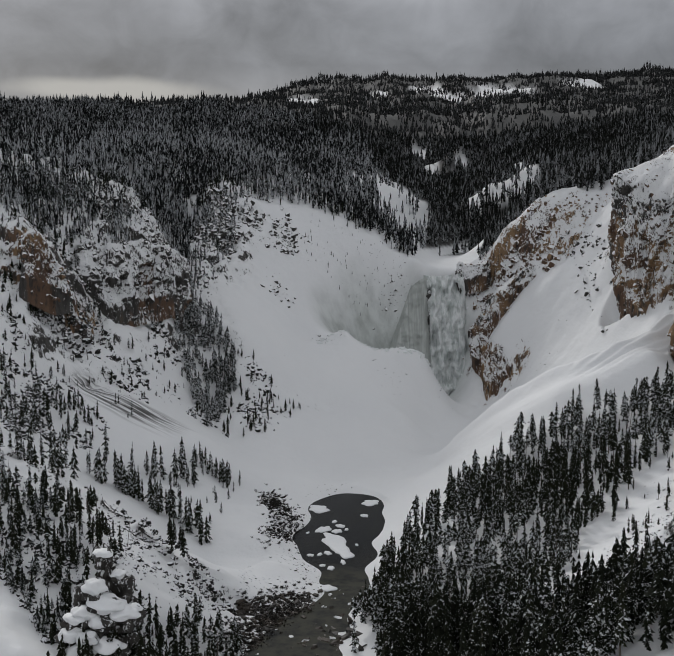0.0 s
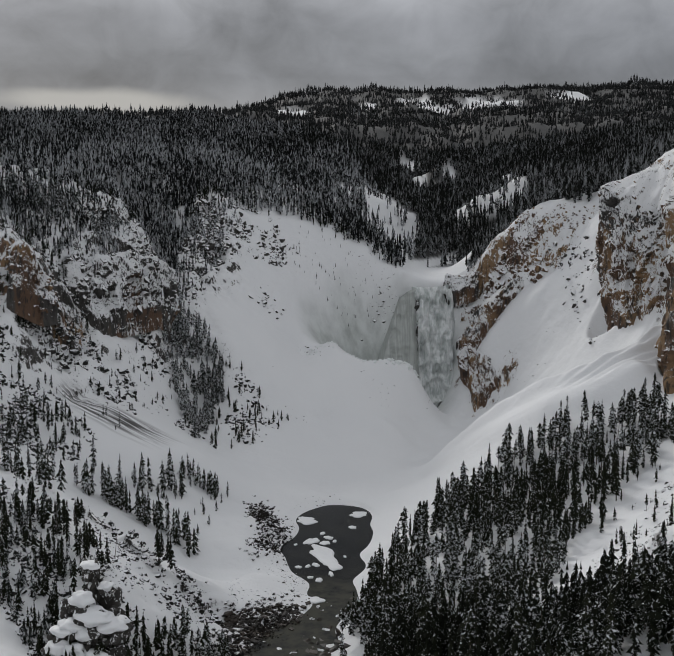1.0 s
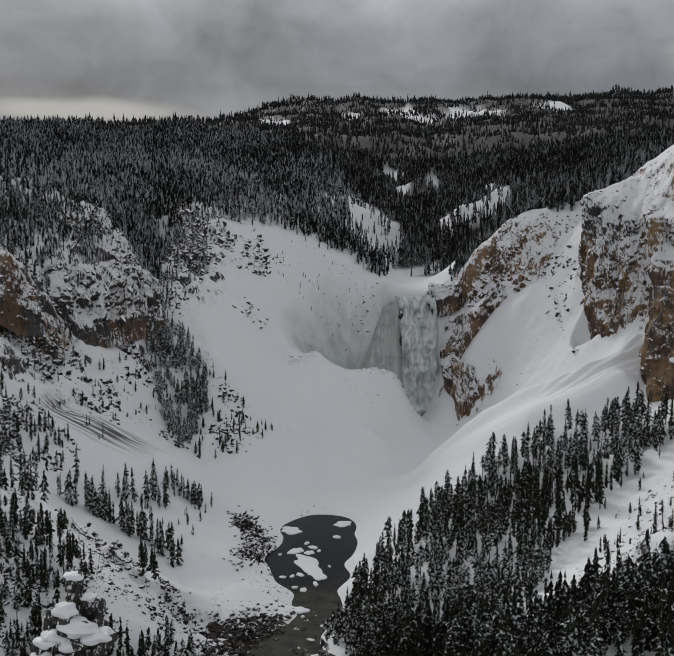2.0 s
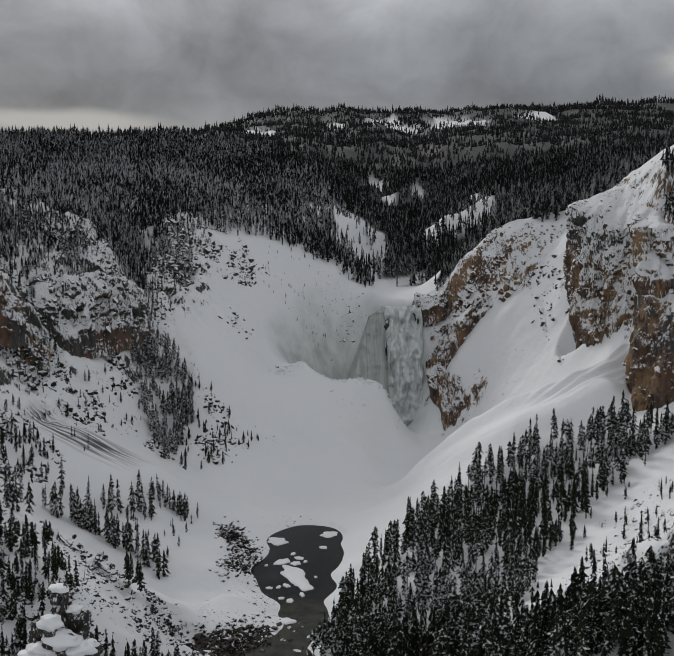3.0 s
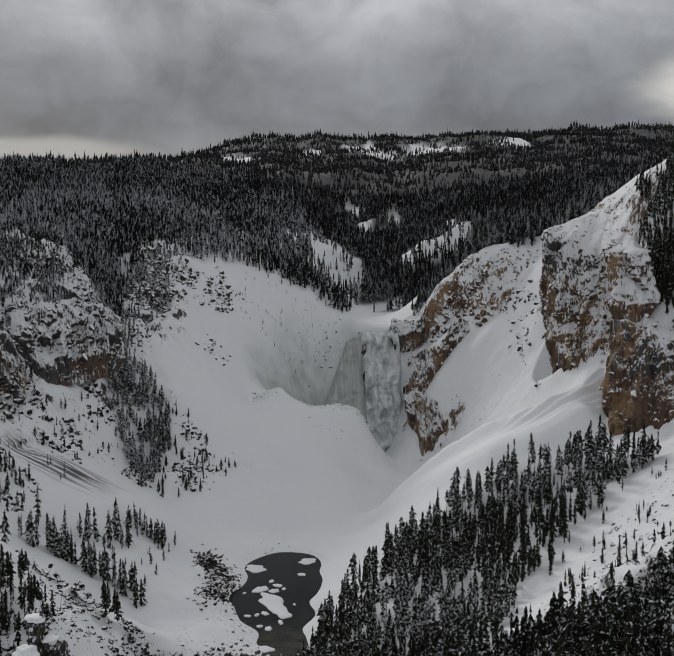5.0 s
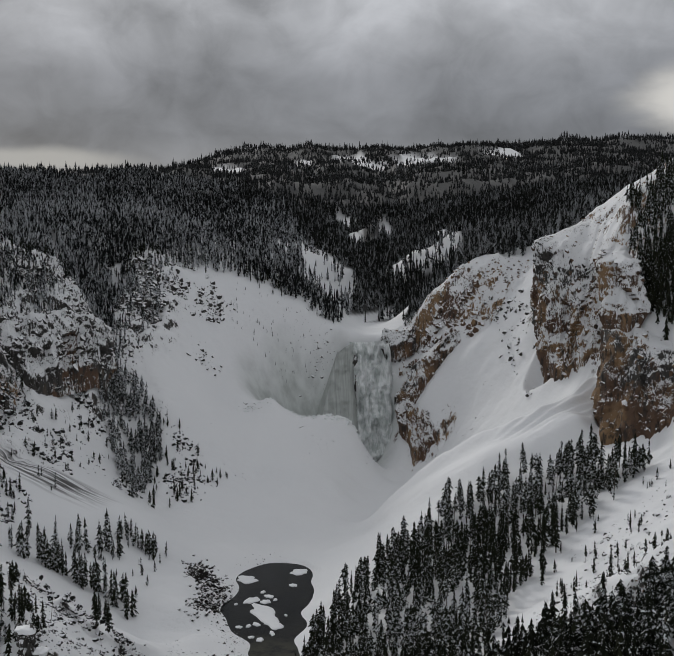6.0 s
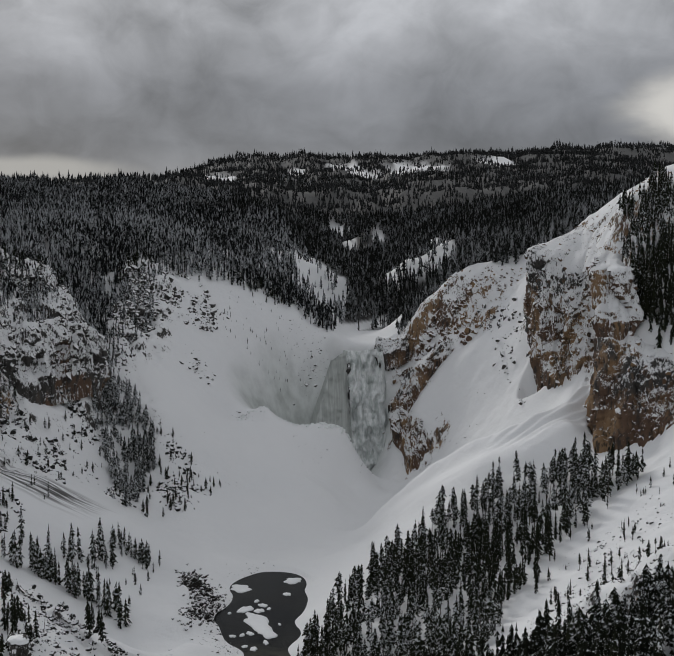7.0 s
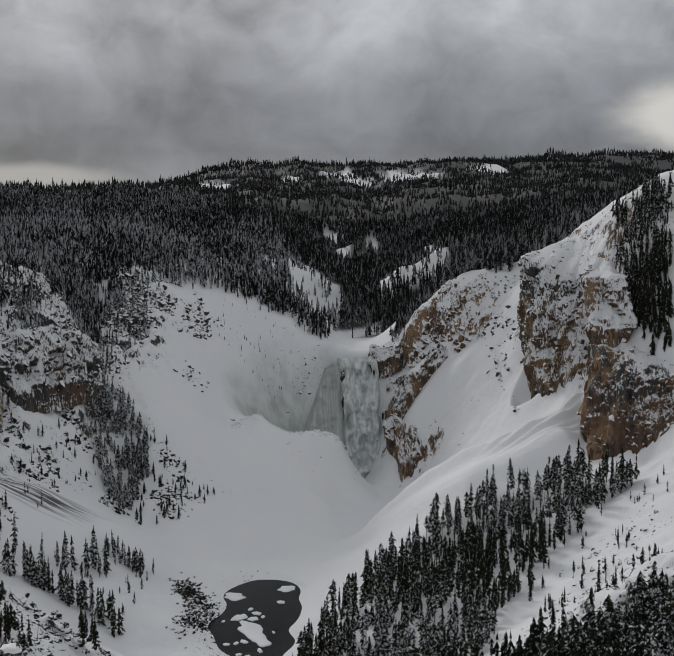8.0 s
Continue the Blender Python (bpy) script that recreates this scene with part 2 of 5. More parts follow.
line('river_bed', (80, 849, 6), (85, 793, 5), (59, 734, 4), (36, 657, 3), (23, 631, 1))
line('river_bank_right', (16, 617, 1), (27, 578, 1), (24, 542, 1), (22, 507, 1), (19, 476, 1), (16, 451, 1), (13, 426, 1), (10, 395, 1), (25, 330, 4), (0, 255, 4))
line('river_bank_left', (-2, 613, 1), (-15, 574, 1), (-23, 534, 1), (-19, 499, 1), (-10, 484, 1), (-9, 467, 1), (-15, 452, 1), (-27, 441, 1), (-35, 419, 2), (-62, 335, 5), (-78, 280, 3))
line('bowl_rim', (-104, 850, 123), (-90, 862, 153), (-72, 890, 157), (-52, 902, 153), (-27, 912, 146), (-8, 908, 138), (12, 900, 127), (31, 893, 113), (56, 884, 102))
line('bowl_mid', (-60, 750, 69), (-38, 805, 74), (-13, 838, 72), (12, 866, 77))
line('bowl_low', (-55, 680, 28), (-33, 690, 25), (-14, 735, 26))
line('bowl_toe', (-37, 628, 9), (-18, 622, 6), (0, 640, -1))
line('cone_crest', (-13, 800, 51), (-2, 803, 56), (5, 805, 62), (15, 803, 53), (27, 801, 48), (43, 800, 50), (58, 803, 47), (65, 816, 26), (71, 830, 9))
line('cone_foot', (-6, 735, 20), (18, 725, 20), (43, 735, 18), (59, 770, 11))
line('cone_back', (10, 838, 32), (34, 836, 18), (54, 838, 12), (67, 843, 8))
line('wall_foot', (26, 857, 24), (52, 857, 12), (76, 856, 8))
line('wall_lip', (31, 884, 91), (47, 883, 91), (59, 882, 91), (75, 882, 92), (94, 882, 94))
line('river_top', (79, 895, 96), (91, 960, 95), (107, 1025, 95), (130, 1060, 95), (175, 1100, 96))
line('river_top_left', (62, 900, 100), (71, 965, 98), (83, 1040, 96), (120, 1110, 97))
line('river_top_right', (101, 888, 97), (113, 940, 98), (140, 1000, 96))
spots('upper_left_bank', (42, 965, 125), (79, 1100, 120), (31, 1010, 147), (58, 1120, 151), (100, 1300, 153))
line('upper_valley', (150, 1250, 118), (125, 1500, 142), (140, 1900, 180))
spots('upper_right_bank', (132, 1010, 120), (126, 1200, 138), (153, 1210, 158), (192, 1220, 176), (224, 1230, 180))
spots('left_plateau', (-40, 1100, 175), (-300, 1050, 178), (20, 1350, 196), (-250, 1500, 206), (-600, 1300, 210), (-40, 1750, 240), (-420, 2000, 262))
line('left_skyline', (-1300, 2400, 280), (-700, 2500, 286), (-300, 2450, 286), (-130, 2380, 290), (-60, 2200, 284))
spots('left_back', (-1500, 3800, 270), (-500, 3300, 270))
spots('valley_hills', (170, 1700, 205), (330, 1600, 205), (200, 2200, 260), (420, 2100, 262))
line('far_hill', (-330, 3500, 330), (-230, 3500, 355), (-140, 3500, 405), (-30, 3500, 432), (100, 3550, 428), (250, 3600, 424), (420, 3600, 428), (700, 3500, 440), (900, 3500, 456), (1200, 3500, 456), (2200, 3300, 450))
line('far_hill_front', (-130, 2900, 330), (50, 2900, 335), (300, 2900, 345), (700, 2800, 350), (1100, 2700, 350))
spots('far_back', (-2500, 4700, 250), (0, 4700, 330), (2500, 4700, 350), (-3500, 2500, 260), (3500, 2500, 400))
spots('right_plateau', (209, 1060, 167), (236, 1000, 167), (330, 1500, 214), (600, 1400, 226), (480, 1000, 205), (800, 900, 235))
line('spur_crest', (100, 884, 98), (111, 884, 105), (118, 880, 115), (140, 872, 140), (156, 868, 147), (172, 862, 141), (192, 850, 143))
line('spur_foot', (101, 870, 74), (100, 846, 49), (117, 836, 65), (144, 825, 92), (165, 815, 106))
line('spur_band', (95, 880, 92), (109, 872, 77), (121, 850, 76), (110, 850, 57), (99, 846, 46))
line('spur_toe', (119, 805, 28), (104, 808, 17))
line('cliff_rim', (195, 790, 164), (206, 780, 171), (221, 765, 181), (229, 742, 193), (233, 722, 202), (246, 708, 207), (330, 660, 215))
line('cliff_foot', (179, 742, 89), (181, 726, 81), (185, 712, 80), (190, 702, 88), (197, 696, 92), (201, 686, 95))
line('buttress_rim', (203, 655, 118), (209, 645, 116), (223, 628, 114), (280, 590, 148))
line('buttress_foot', (195, 674, 85), (176, 602, 57), (182, 595, 62), (189, 588, 62), (196, 582, 63), (203, 580, 71), (215, 574, 83), (270, 540, 104))
line('ledge_back', (213, 700, 157), (224, 690, 172), (237, 678, 181))
line('right_crest', (198, 682, 91), (182, 664, 84), (170, 654, 78), (156, 648, 72), (144, 646, 67), (132, 646, 62), (121, 650, 58), (110, 656, 50), (99, 664, 42), (88, 672, 32), (55, 685, 3), (36, 648, 0))
line('right_slope_mid', (184, 540, 58), (156, 545, 47), (131, 560, 35), (96, 560, 20), (64, 545, 12), (42, 515, 8))
line('right_slope_low', (171, 470, 51), (135, 465, 35), (105, 460, 22), (78, 450, 15), (53, 440, 6), (28, 442, -2))
line('near_spur', (144, 395, 61), (112, 385, 48), (93, 385, 35), (79, 385, 22), (61, 385, 10))
line('near_spur_foot', (97, 330, 39), (67, 345, 23), (40, 395, 6))
line('left_bench', (-147, 470, 56), (-134, 470, 52), (-110, 462, 46), (-81, 450, 32), (-58, 440, 19), (-42, 438, 5))
line('left_bench_back', (-148, 520, 50), (-119, 515, 37), (-89, 505, 22), (-60, 495, 2), (-40, 490, -5))
line('left_near_gully', (-122, 395, 31), (-104, 390, 25), (-90, 372, 17), (-78, 362, 15))
line('left_near_slope', (-101, 425, 41), (-78, 405, 34), (-66, 395, 23))
line('left_corner', (-109, 350, 31), (-96, 345, 25))
line('left_rib', (-159, 560, 64), (-131, 560, 44), (-109, 565, 30), (-85, 580, 20), (-51, 590, 9))
line('left_streak', (-138, 625, 60), (-109, 622, 47), (-72, 620, 28))
line('left_foot', (-169, 600, 88), (-155, 642, 85), (-141, 672, 81), (-123, 695, 79), (-102, 725, 80))
line('left_rim', (-219, 700, 165), (-200, 722, 164), (-173, 745, 165), (-151, 757, 158), (-130, 765, 157), (-117, 760, 136), (-102, 752, 113))
line('left_spur', (-185, 665, 150), (-171, 655, 137), (-154, 662, 118), (-147, 668, 106))
line('left_spur_foot', (-174, 635, 106), (-159, 640, 99), (-151, 655, 93))
spots('left_off', (-330, 640, 172), (-300, 480, 110), (-380, 300, 120), (-260, 330, 30), (-450, 100, 190))
line('tree_gully', (-107, 835, 130), (-96, 785, 99), (-86, 738, 60), (-77, 705, 26), (-58, 668, 16))
line('pool_left', (5, 609, -2), (-9, 578, -2), (-16, 543, -2), (-12, 516, -2), (-3, 500, -2), (-2, 476, -2))
line('pool_right', (10, 605, -2), (19, 583, -2), (18, 564, -2), (17, 540, -2), (15, 515, -2), (12, 483, -1))
line('pool_deep', (2, 583, -4), (-2, 551, -5), (2, 504, -4))
line('rapids', (2, 473, -2), (-2, 456, -1), (-9, 441, -1), (-16, 428, -1), (-23, 415, -1), (-29, 400, -1), (-28, 335, -2), (-45, 275, -3), (-120, 215, -4))
spots('left_flat', (-28, 552, 9), (-34, 514, 10), (-29, 482, 7), (-24, 467, 4), (-33, 453, 6), (-43, 446, 12))
spots('right_flat', (8, 622, 3), (20, 442, 6), (27, 418, 9), (19, 413, 6), (25, 529, 4), (25, 489, 5))
line('gully_bottom', (178, 686, 74), (161, 672, 61), (149, 670, 56), (137, 670, 51), (125, 674, 47), (114, 680, 39), (102, 688, 31), (91, 696, 21), (61, 702, -4))
line('right_shoulder', (166, 628, 70), (152, 622, 64), (140, 620, 59), (128, 620, 54), (117, 624, 50), (106, 630, 42), (95, 638, 34), (84, 646, 24), (56, 660, 1))
line('spur_face', (123, 868, 99), (147, 862, 109), (159, 850, 107))
line('left_ochre', (-131, 700, 86), (-117, 715, 91))
line('brow_line', (-95, 846, 130), (-82, 816, 108), (-73, 866, 138))
line('cliff_side', (190, 835, 144), (184, 805, 120), (178, 772, 98))
line('rapids_right', (9, 463, -1), (6, 444, -1), (4, 422, -1), (0, 401, -1), (-5, 424, -1), (-12, 404, -1))
line('tower_base', (-82, 352, 15), (-70, 350, 18), (-59, 352, 16))
spots('lookout', (0, -30, 168), (0, 1, 164), (30, -5, 164), (-30, -5, 164), (0, 24, 136), (0, 80, 104), (0, 170, 66), (-60, 120, 80), (80, 110, 90))
spots('lookout_back', (-200, -100, 190), (200, -60, 190), (330, 200, 180), (260, 380, 100), (0, -600, 220), (-1500, -1500, 240), (1500, -1500, 260), (2500, 0, 260), (-2500, 0, 250), (0, -4000, 250), (700, 500, 230), (-800, 700, 205))

nodes_xyz = list(SPOTS)
for pts in LINES.values():
    for a, b in zip(pts, pts[1:]):
        n = max(1, min(5, int(np.linalg.norm(b - a) / 22)))
        nodes_xyz += [a + (b - a) * i / n for i in range(n)]
    nodes_xyz.append(pts[-1])
nodes_xyz = np.array(nodes_xyz)
CENTRES = nodes_xyz[:, :2]
count = len(CENTRES)
gap = np.sqrt(((CENTRES[:, None] - CENTRES[None]) ** 2).sum(2) + 9.0)
system = np.zeros((count + 1, count + 1))
system[:count, :count] = gap - np.eye(count) * 2.0
system[:count, count] = system[count, :count] = 1
WEIGHTS = np.linalg.solve(system, np.append(nodes_xyz[:, 2], 0))


def smooth_height(x, y):
    x, y = np.atleast_1d(x).astype(float), np.atleast_1d(y).astype(float)
    out = np.full(x.shape, WEIGHTS[-1])
    for (cx, cy), w in zip(CENTRES, WEIGHTS[:-1]):
        out += w * np.sqrt((x - cx) ** 2 + (y - cy) ** 2 + 9.0)
    return out


# plan of the rock faces: the ground keeps behind them
CORES = {"cliff_core": [(178.8, 752.0, 167.4), (184.1, 744.0, 159.8), (194.4, 736.0, 154.0), (201.7, 728.0, 150.2), (210.1, 720.0, 157.4), (212.7, 708.0, 153.2), (225.6, 714.0, 150.4)], "buttress_core": [(197.9, 632.0, 114.6), (206.3, 625.0, 108.2), (212.9, 617.0, 107.7), (219.7, 610.0, 105.0), (226.8, 600.0, 102.1)]}
for core_name, core_points in CORES.items():
    LINES[core_name] = np.array(core_points, float)


def near_line(x, y, names, reach, soft):
    """1 near the named lines, fading to 0 past reach."""
    best = np.full(np.shape(x), 1e9)
    for name in names:
        pts = LINES[name]
        for a, b in zip(pts, pts[1:]):
            dx, dy = b[0] - a[0], b[1] - a[1]
            s = np.clip(((x - a[0]) * dx + (y - a[1]) * dy) / (dx * dx + dy * dy + 1e-9), 0, 1)
            best = np.minimum(best, np.hypot(x - a[0] - s * dx, y - a[1] - s * dy))
    return np.clip((reach + soft - best) / soft, 0, 1)


def rocky(x, y):
    """Where bare rock breaks the snow."""
    a = near_line(x, y, ["cliff_rim", "ledge_back"], 8, 14)
    b = np.maximum(near_line(x, y, ["spur_crest", "spur_face"], 7, 10), near_line(x, y, ["spur_band", "spur_toe"], 6, 8))
    c = near_line(x, y, ["left_rim", "left_spur", "left_spur_foot"], 14, 34)
    c2 = 0.95 * near_line(x, y, ["left_spur", "left_ochre"], 5, 7)
    d = 0.7 * near_line(x, y, ["left_bench", "near_spur"], 3, 10)
    e = np.maximum(0.6 * near_line(x, y, ["bowl_rim"], 2, 14) * np.clip((-20 - x) / 40, 0, 1), 0.55 * near_line(x, y, ["brow_line"], 10, 14))
    f = near_line(x, y, ["wall_foot", "cone_back"], 16, 10)
    return np.maximum.reduce([a * 0.32, 0.46 * b, 0.66 * c, c2, d, e]) * (1 - f) - 0.8 * f


def ground_height(x, y):
    far = np.clip((np.hypot(x, y - 650) - 500) / 900, 0, 1)
    z = smooth_height(x, y)
    r = np.maximum(rocky(x, y), 0)
    dry = np.clip((z - 2) / 12, 0.06, 1) * np.clip(1.4 - near_line(x, y, ["river_top", "river_top_left", "river_top_right"], 22, 15), 0.05, 1)
    z = z + dry * (rough_noise(x, y, 70, 4, 0.5, 3) * (3.0 + 26 * far))
    calm = near_line(x, y, ['left_streak', 'bowl_mid', 'bowl_low', 'bowl_toe', 'cone_foot', 'cone_crest', 'gully_bottom'], 45, 40)
    z = z + dry * (1 - far) * (1 - calm) * rough_noise(x, y, 15, 3, 0.55, 19) * 2.6
    z = z + r * (np.abs(rough_noise(x, y, 26, 5, 0.55, 11)) * -16 + 3.5)
    tent = (near_line(x, y, ["right_crest"], 0, 9) - 0.7 * near_line(x, y, ["gully_bottom"], 0, 14)) * np.clip((z - 10) / 22, 0, 1)
    z = z + 2.5 * near_line(x, y, ["right_shoulder"], 3, 9) * np.clip((z - 10) / 22, 0, 1) + tent * (3.8 + 1.5 * rough_noise(x, y, 9, 2, 0.5, 23))
    z = z + near_line(x, y, ['brow_line'], 16, 14) * np.abs(rough_noise(x, y, 13, 3, 0.55, 61)) * 9
    flute = near_line(x, y, ["right_crest"], 14, 10) * np.clip((x - 122) / 25, 0, 1) * np.clip((z - 40) / 20, 0, 1)
    fall = (y - 640 - 0.55 * (x - 150)) / 6.5 + 0.5 * rough_noise(x, y, 38, 2, 0.5, 91)
    z = z + flute * 2.0 * (np.abs(2 * (fall - np.floor(fall)) - 1) - 0.5)
    z = z + 3.0 * near_line(x, y, ['left_bench'], 0, 7)
    z = z - 20 * near_line(x, y, ['cliff_core'], 4, 9) - 26 * near_line(x, y, ['buttress_core'], 8, 12)
    wet = near_line(x, y, ['pool_left', 'pool_right', 'pool_deep', 'rapids', 'rapids_right'], 9, 3)
    return np.where((wet <= 0) & (z < 1.2) & (y > 330), 1.2 + 0.1 * z, z)


def forest_edge():
    rows = [(-700, 640)] + [tuple(q[:2]) for q in LINES["left_rim"][:5]]
    for name, first, back in (("bowl_rim", 0, 8), ("river_top_left", 0, 4), ("spur_crest", 2, 10), ("cliff_rim", 0, 8)):
        rows += [(q[0], q[1] + back) for q in LINES[name][first:(1 if name == "river_top_left" else None)]]
    return np.array(sorted(rows + [(700, 620)]))


RIM = forest_edge()


def forest_cover(x, y, inset=0.0, reach=12.0):
    """How densely the plateau is wooded, 0 to 1."""
    past = np.clip((y - np.interp(x, RIM[:, 0], RIM[:, 1]) - inset) / reach, 0, 1)
    water = np.maximum(near_line(x, y, ["river_top"], 20, 3), near_line(x, y, ["river_top_left", "river_top_right"], 5, 3))
    open_snow = np.zeros(np.shape(x))
    for cx, cy, rx, ry, turn in CLEARINGS:
        c, s = math.cos(radians(turn)), math.sin(radians(turn))
        u, v = ((x - cx) * c + (y - cy) * s) / rx, (-(x - cx) * s + (y - cy) * c) / ry
        open_snow = np.maximum(open_snow, np.clip((1.25 - np.hypot(u, v) + 0.6 * rough_noise(x, y, 45, 3, 0.5, 77)) * 3, 0, 1))
    return past * (1 - water) * (1 - 0.93 * open_snow)


def stretched(lo, hi, a, b, step, ratio):
    """Even steps from a to b, growing outwards to lo and hi."""
    mid = np.arange(a, b + step, step)
    up, s = [mid[-1]], step
    while up[-1] < hi:
        s *= ratio
        up.append(up[-1] + s)
    down, s = [mid[0]], step
    while down[-1] > lo:
        s *= ratio
        down.append(down[-1] - s)
    return np.concatenate([down[:0:-1], mid, up[1:]])


def mesh_of(name, verts, faces, smooth=True):
    """A mesh from arrays; faces: (n, 3) or (n, 4)."""
    me = bpy.data.meshes.new(name)
    n, k = faces.shape
    me.vertices.add(len(verts))
    me.vertices.foreach_set("co", np.ascontiguousarray(verts, np.float32).ravel())
    me.loops.add(n * k)
    me.loops.foreach_set("vertex_index", np.ascontiguousarray(faces, np.int32).ravel())
    me.polygons.add(n)
    me.polygons.foreach_set("loop_start", np.arange(0, n * k, k, dtype=np.int32))
    me.polygons.foreach_set("use_smooth", np.full(n, smooth))
    me.update(calc_edges=True)
    return me


def sheet_faces(nx, ny):
    i = (np.arange(ny - 1)[:, None] * nx + np.arange(nx - 1)[None]).ravel()
    return np.stack([i, i + 1, i + nx + 1, i + nx], 1)


gx = stretched(-4600, 4600, -305, 335, 1.4, 1.05)
gy = stretched(-4400, 4800, 345, 920, 1.4, 1.045)
X, Y = [a.ravel() for a in np.meshgrid(gx, gy)]
Z = ground_height(X, Y)
BARE = rocky(X, Y)
# where the wooded floor is coloured dark for undergrowth and tree shade
BRUSH_AND_SHADE = forest_cover(X, Y, 70.0, 90.0)
# recess by the falls: ice with shade painted into its colour
ICY_SHADE = near_line(X, Y, ["wall_foot", "cone_back"], 12, 20)
WARM = np.maximum(near_line(X, Y, ["cliff_rim", "cliff_foot", "buttress_rim", "buttress_foot", "spur_crest", "spur_foot", "spur_toe"], 20, 20), 0.45 * near_line(X, Y, ["left_spur", "left_ochre"], 14, 12))
wide = len(gx)
nz = np.stack(np.gradient(Z.reshape(len(gy), wide), gy, gx), 0).reshape(2, -1)
lean = np.stack([-nz[1], -nz[0], np.ones_like(Z)], 1)
lean /= np.linalg.norm(lean, axis=1)[:, None]
hard = np.nonzero(BARE > 0.02)[0]
push = (-3.6 + crag_noise(X[hard], Y[hard], Z[hard] * 1.2, 9, 3, 51) * 4.2 + crag_noise(X[hard], Y[hard], Z[hard] * 0.45, 34, 2, 55) * 6.0) * np.minimum(1.0, BARE[hard] * 1.5)
X[hard] += lean[hard, 0] * push
Y[hard] += lean[hard, 1] * push
Z[hard] += lean[hard, 2] * push * 0.8
ground_mesh = mesh_of("ground", np.stack([X, Y, Z], 1), sheet_faces(len(gx), len(gy)))
ground_mesh.attributes.new("bare", "FLOAT", "POINT").data.foreach_set("value", BARE.astype(np.float32))
ground_mesh.attributes.new("brush", "FLOAT", "POINT").data.foreach_set("value", BRUSH_AND_SHADE.astype(np.float32))
ground_mesh.attributes.new("icy_shade", "FLOAT", "POINT").data.foreach_set("value", ICY_SHADE.astype(np.float32))
SLAB_A, SLAB_B = np.array((-138.0, 624.0)), np.array((-74.0, 619.0))
slab_way = (SLAB_B - SLAB_A) / np.linalg.norm(SLAB_B - SLAB_A)
slab_along = (X - SLAB_A[0]) * slab_way[0] + (Y - SLAB_A[1]) * slab_way[1]
slab_across = -(X - SLAB_A[0]) * slab_way[1] + (Y - SLAB_A[1]) * slab_way[0]
slab_end = np.linalg.norm(SLAB_B - SLAB_A)
SCREE = np.clip((slab_along + 2) / 8, 0, 1) * np.clip((slab_end - slab_along + slab_across * 0.6) / 22, 0, 1) * np.clip((16 - np.abs(slab_across + 4)) / 10, 0, 1)
for slab_name, slab_values in (("slab_along", slab_along), ("slab_across", slab_across)):
    ground_mesh.attributes.new(slab_name, "FLOAT", "POINT").data.foreach_set("value", slab_values.astype(np.float32))
ground_mesh.attributes.new("scree", "FLOAT", "POINT").data.foreach_set("value", SCREE.astype(np.float32))
ground_mesh.attributes.new("warm", "FLOAT", "POINT").data.foreach_set("value", WARM.astype(np.float32))
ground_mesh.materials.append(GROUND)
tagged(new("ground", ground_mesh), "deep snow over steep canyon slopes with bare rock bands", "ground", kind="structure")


# ---- water ----
def flat_sheet(name, x0, x1, y0, y1, z, material, label, step=6):
    xs, ys = np.arange(x0, x1, step), np.arange(y0, y1, step)
    a, b = [v.ravel() for v in np.meshgrid(xs, ys)]
    me = mesh_of(name, np.stack([a, b, np.full(a.shape, z)], 1), sheet_faces(len(xs), len(ys)))
    shoal = near_line(a, b, ["rapids", "rapids_right"], 12, 14)
    me.attributes.new("shallow", "FLOAT", "POINT").data.foreach_set("value", shoal.astype(np.float32))
    me.materials.append(material)
    return tagged(new(name, me), label, "river", kind="structure")


flat_sheet("water", -180, 80, 250, 650, -0.4, WATER, "dark open river pool below the falls")

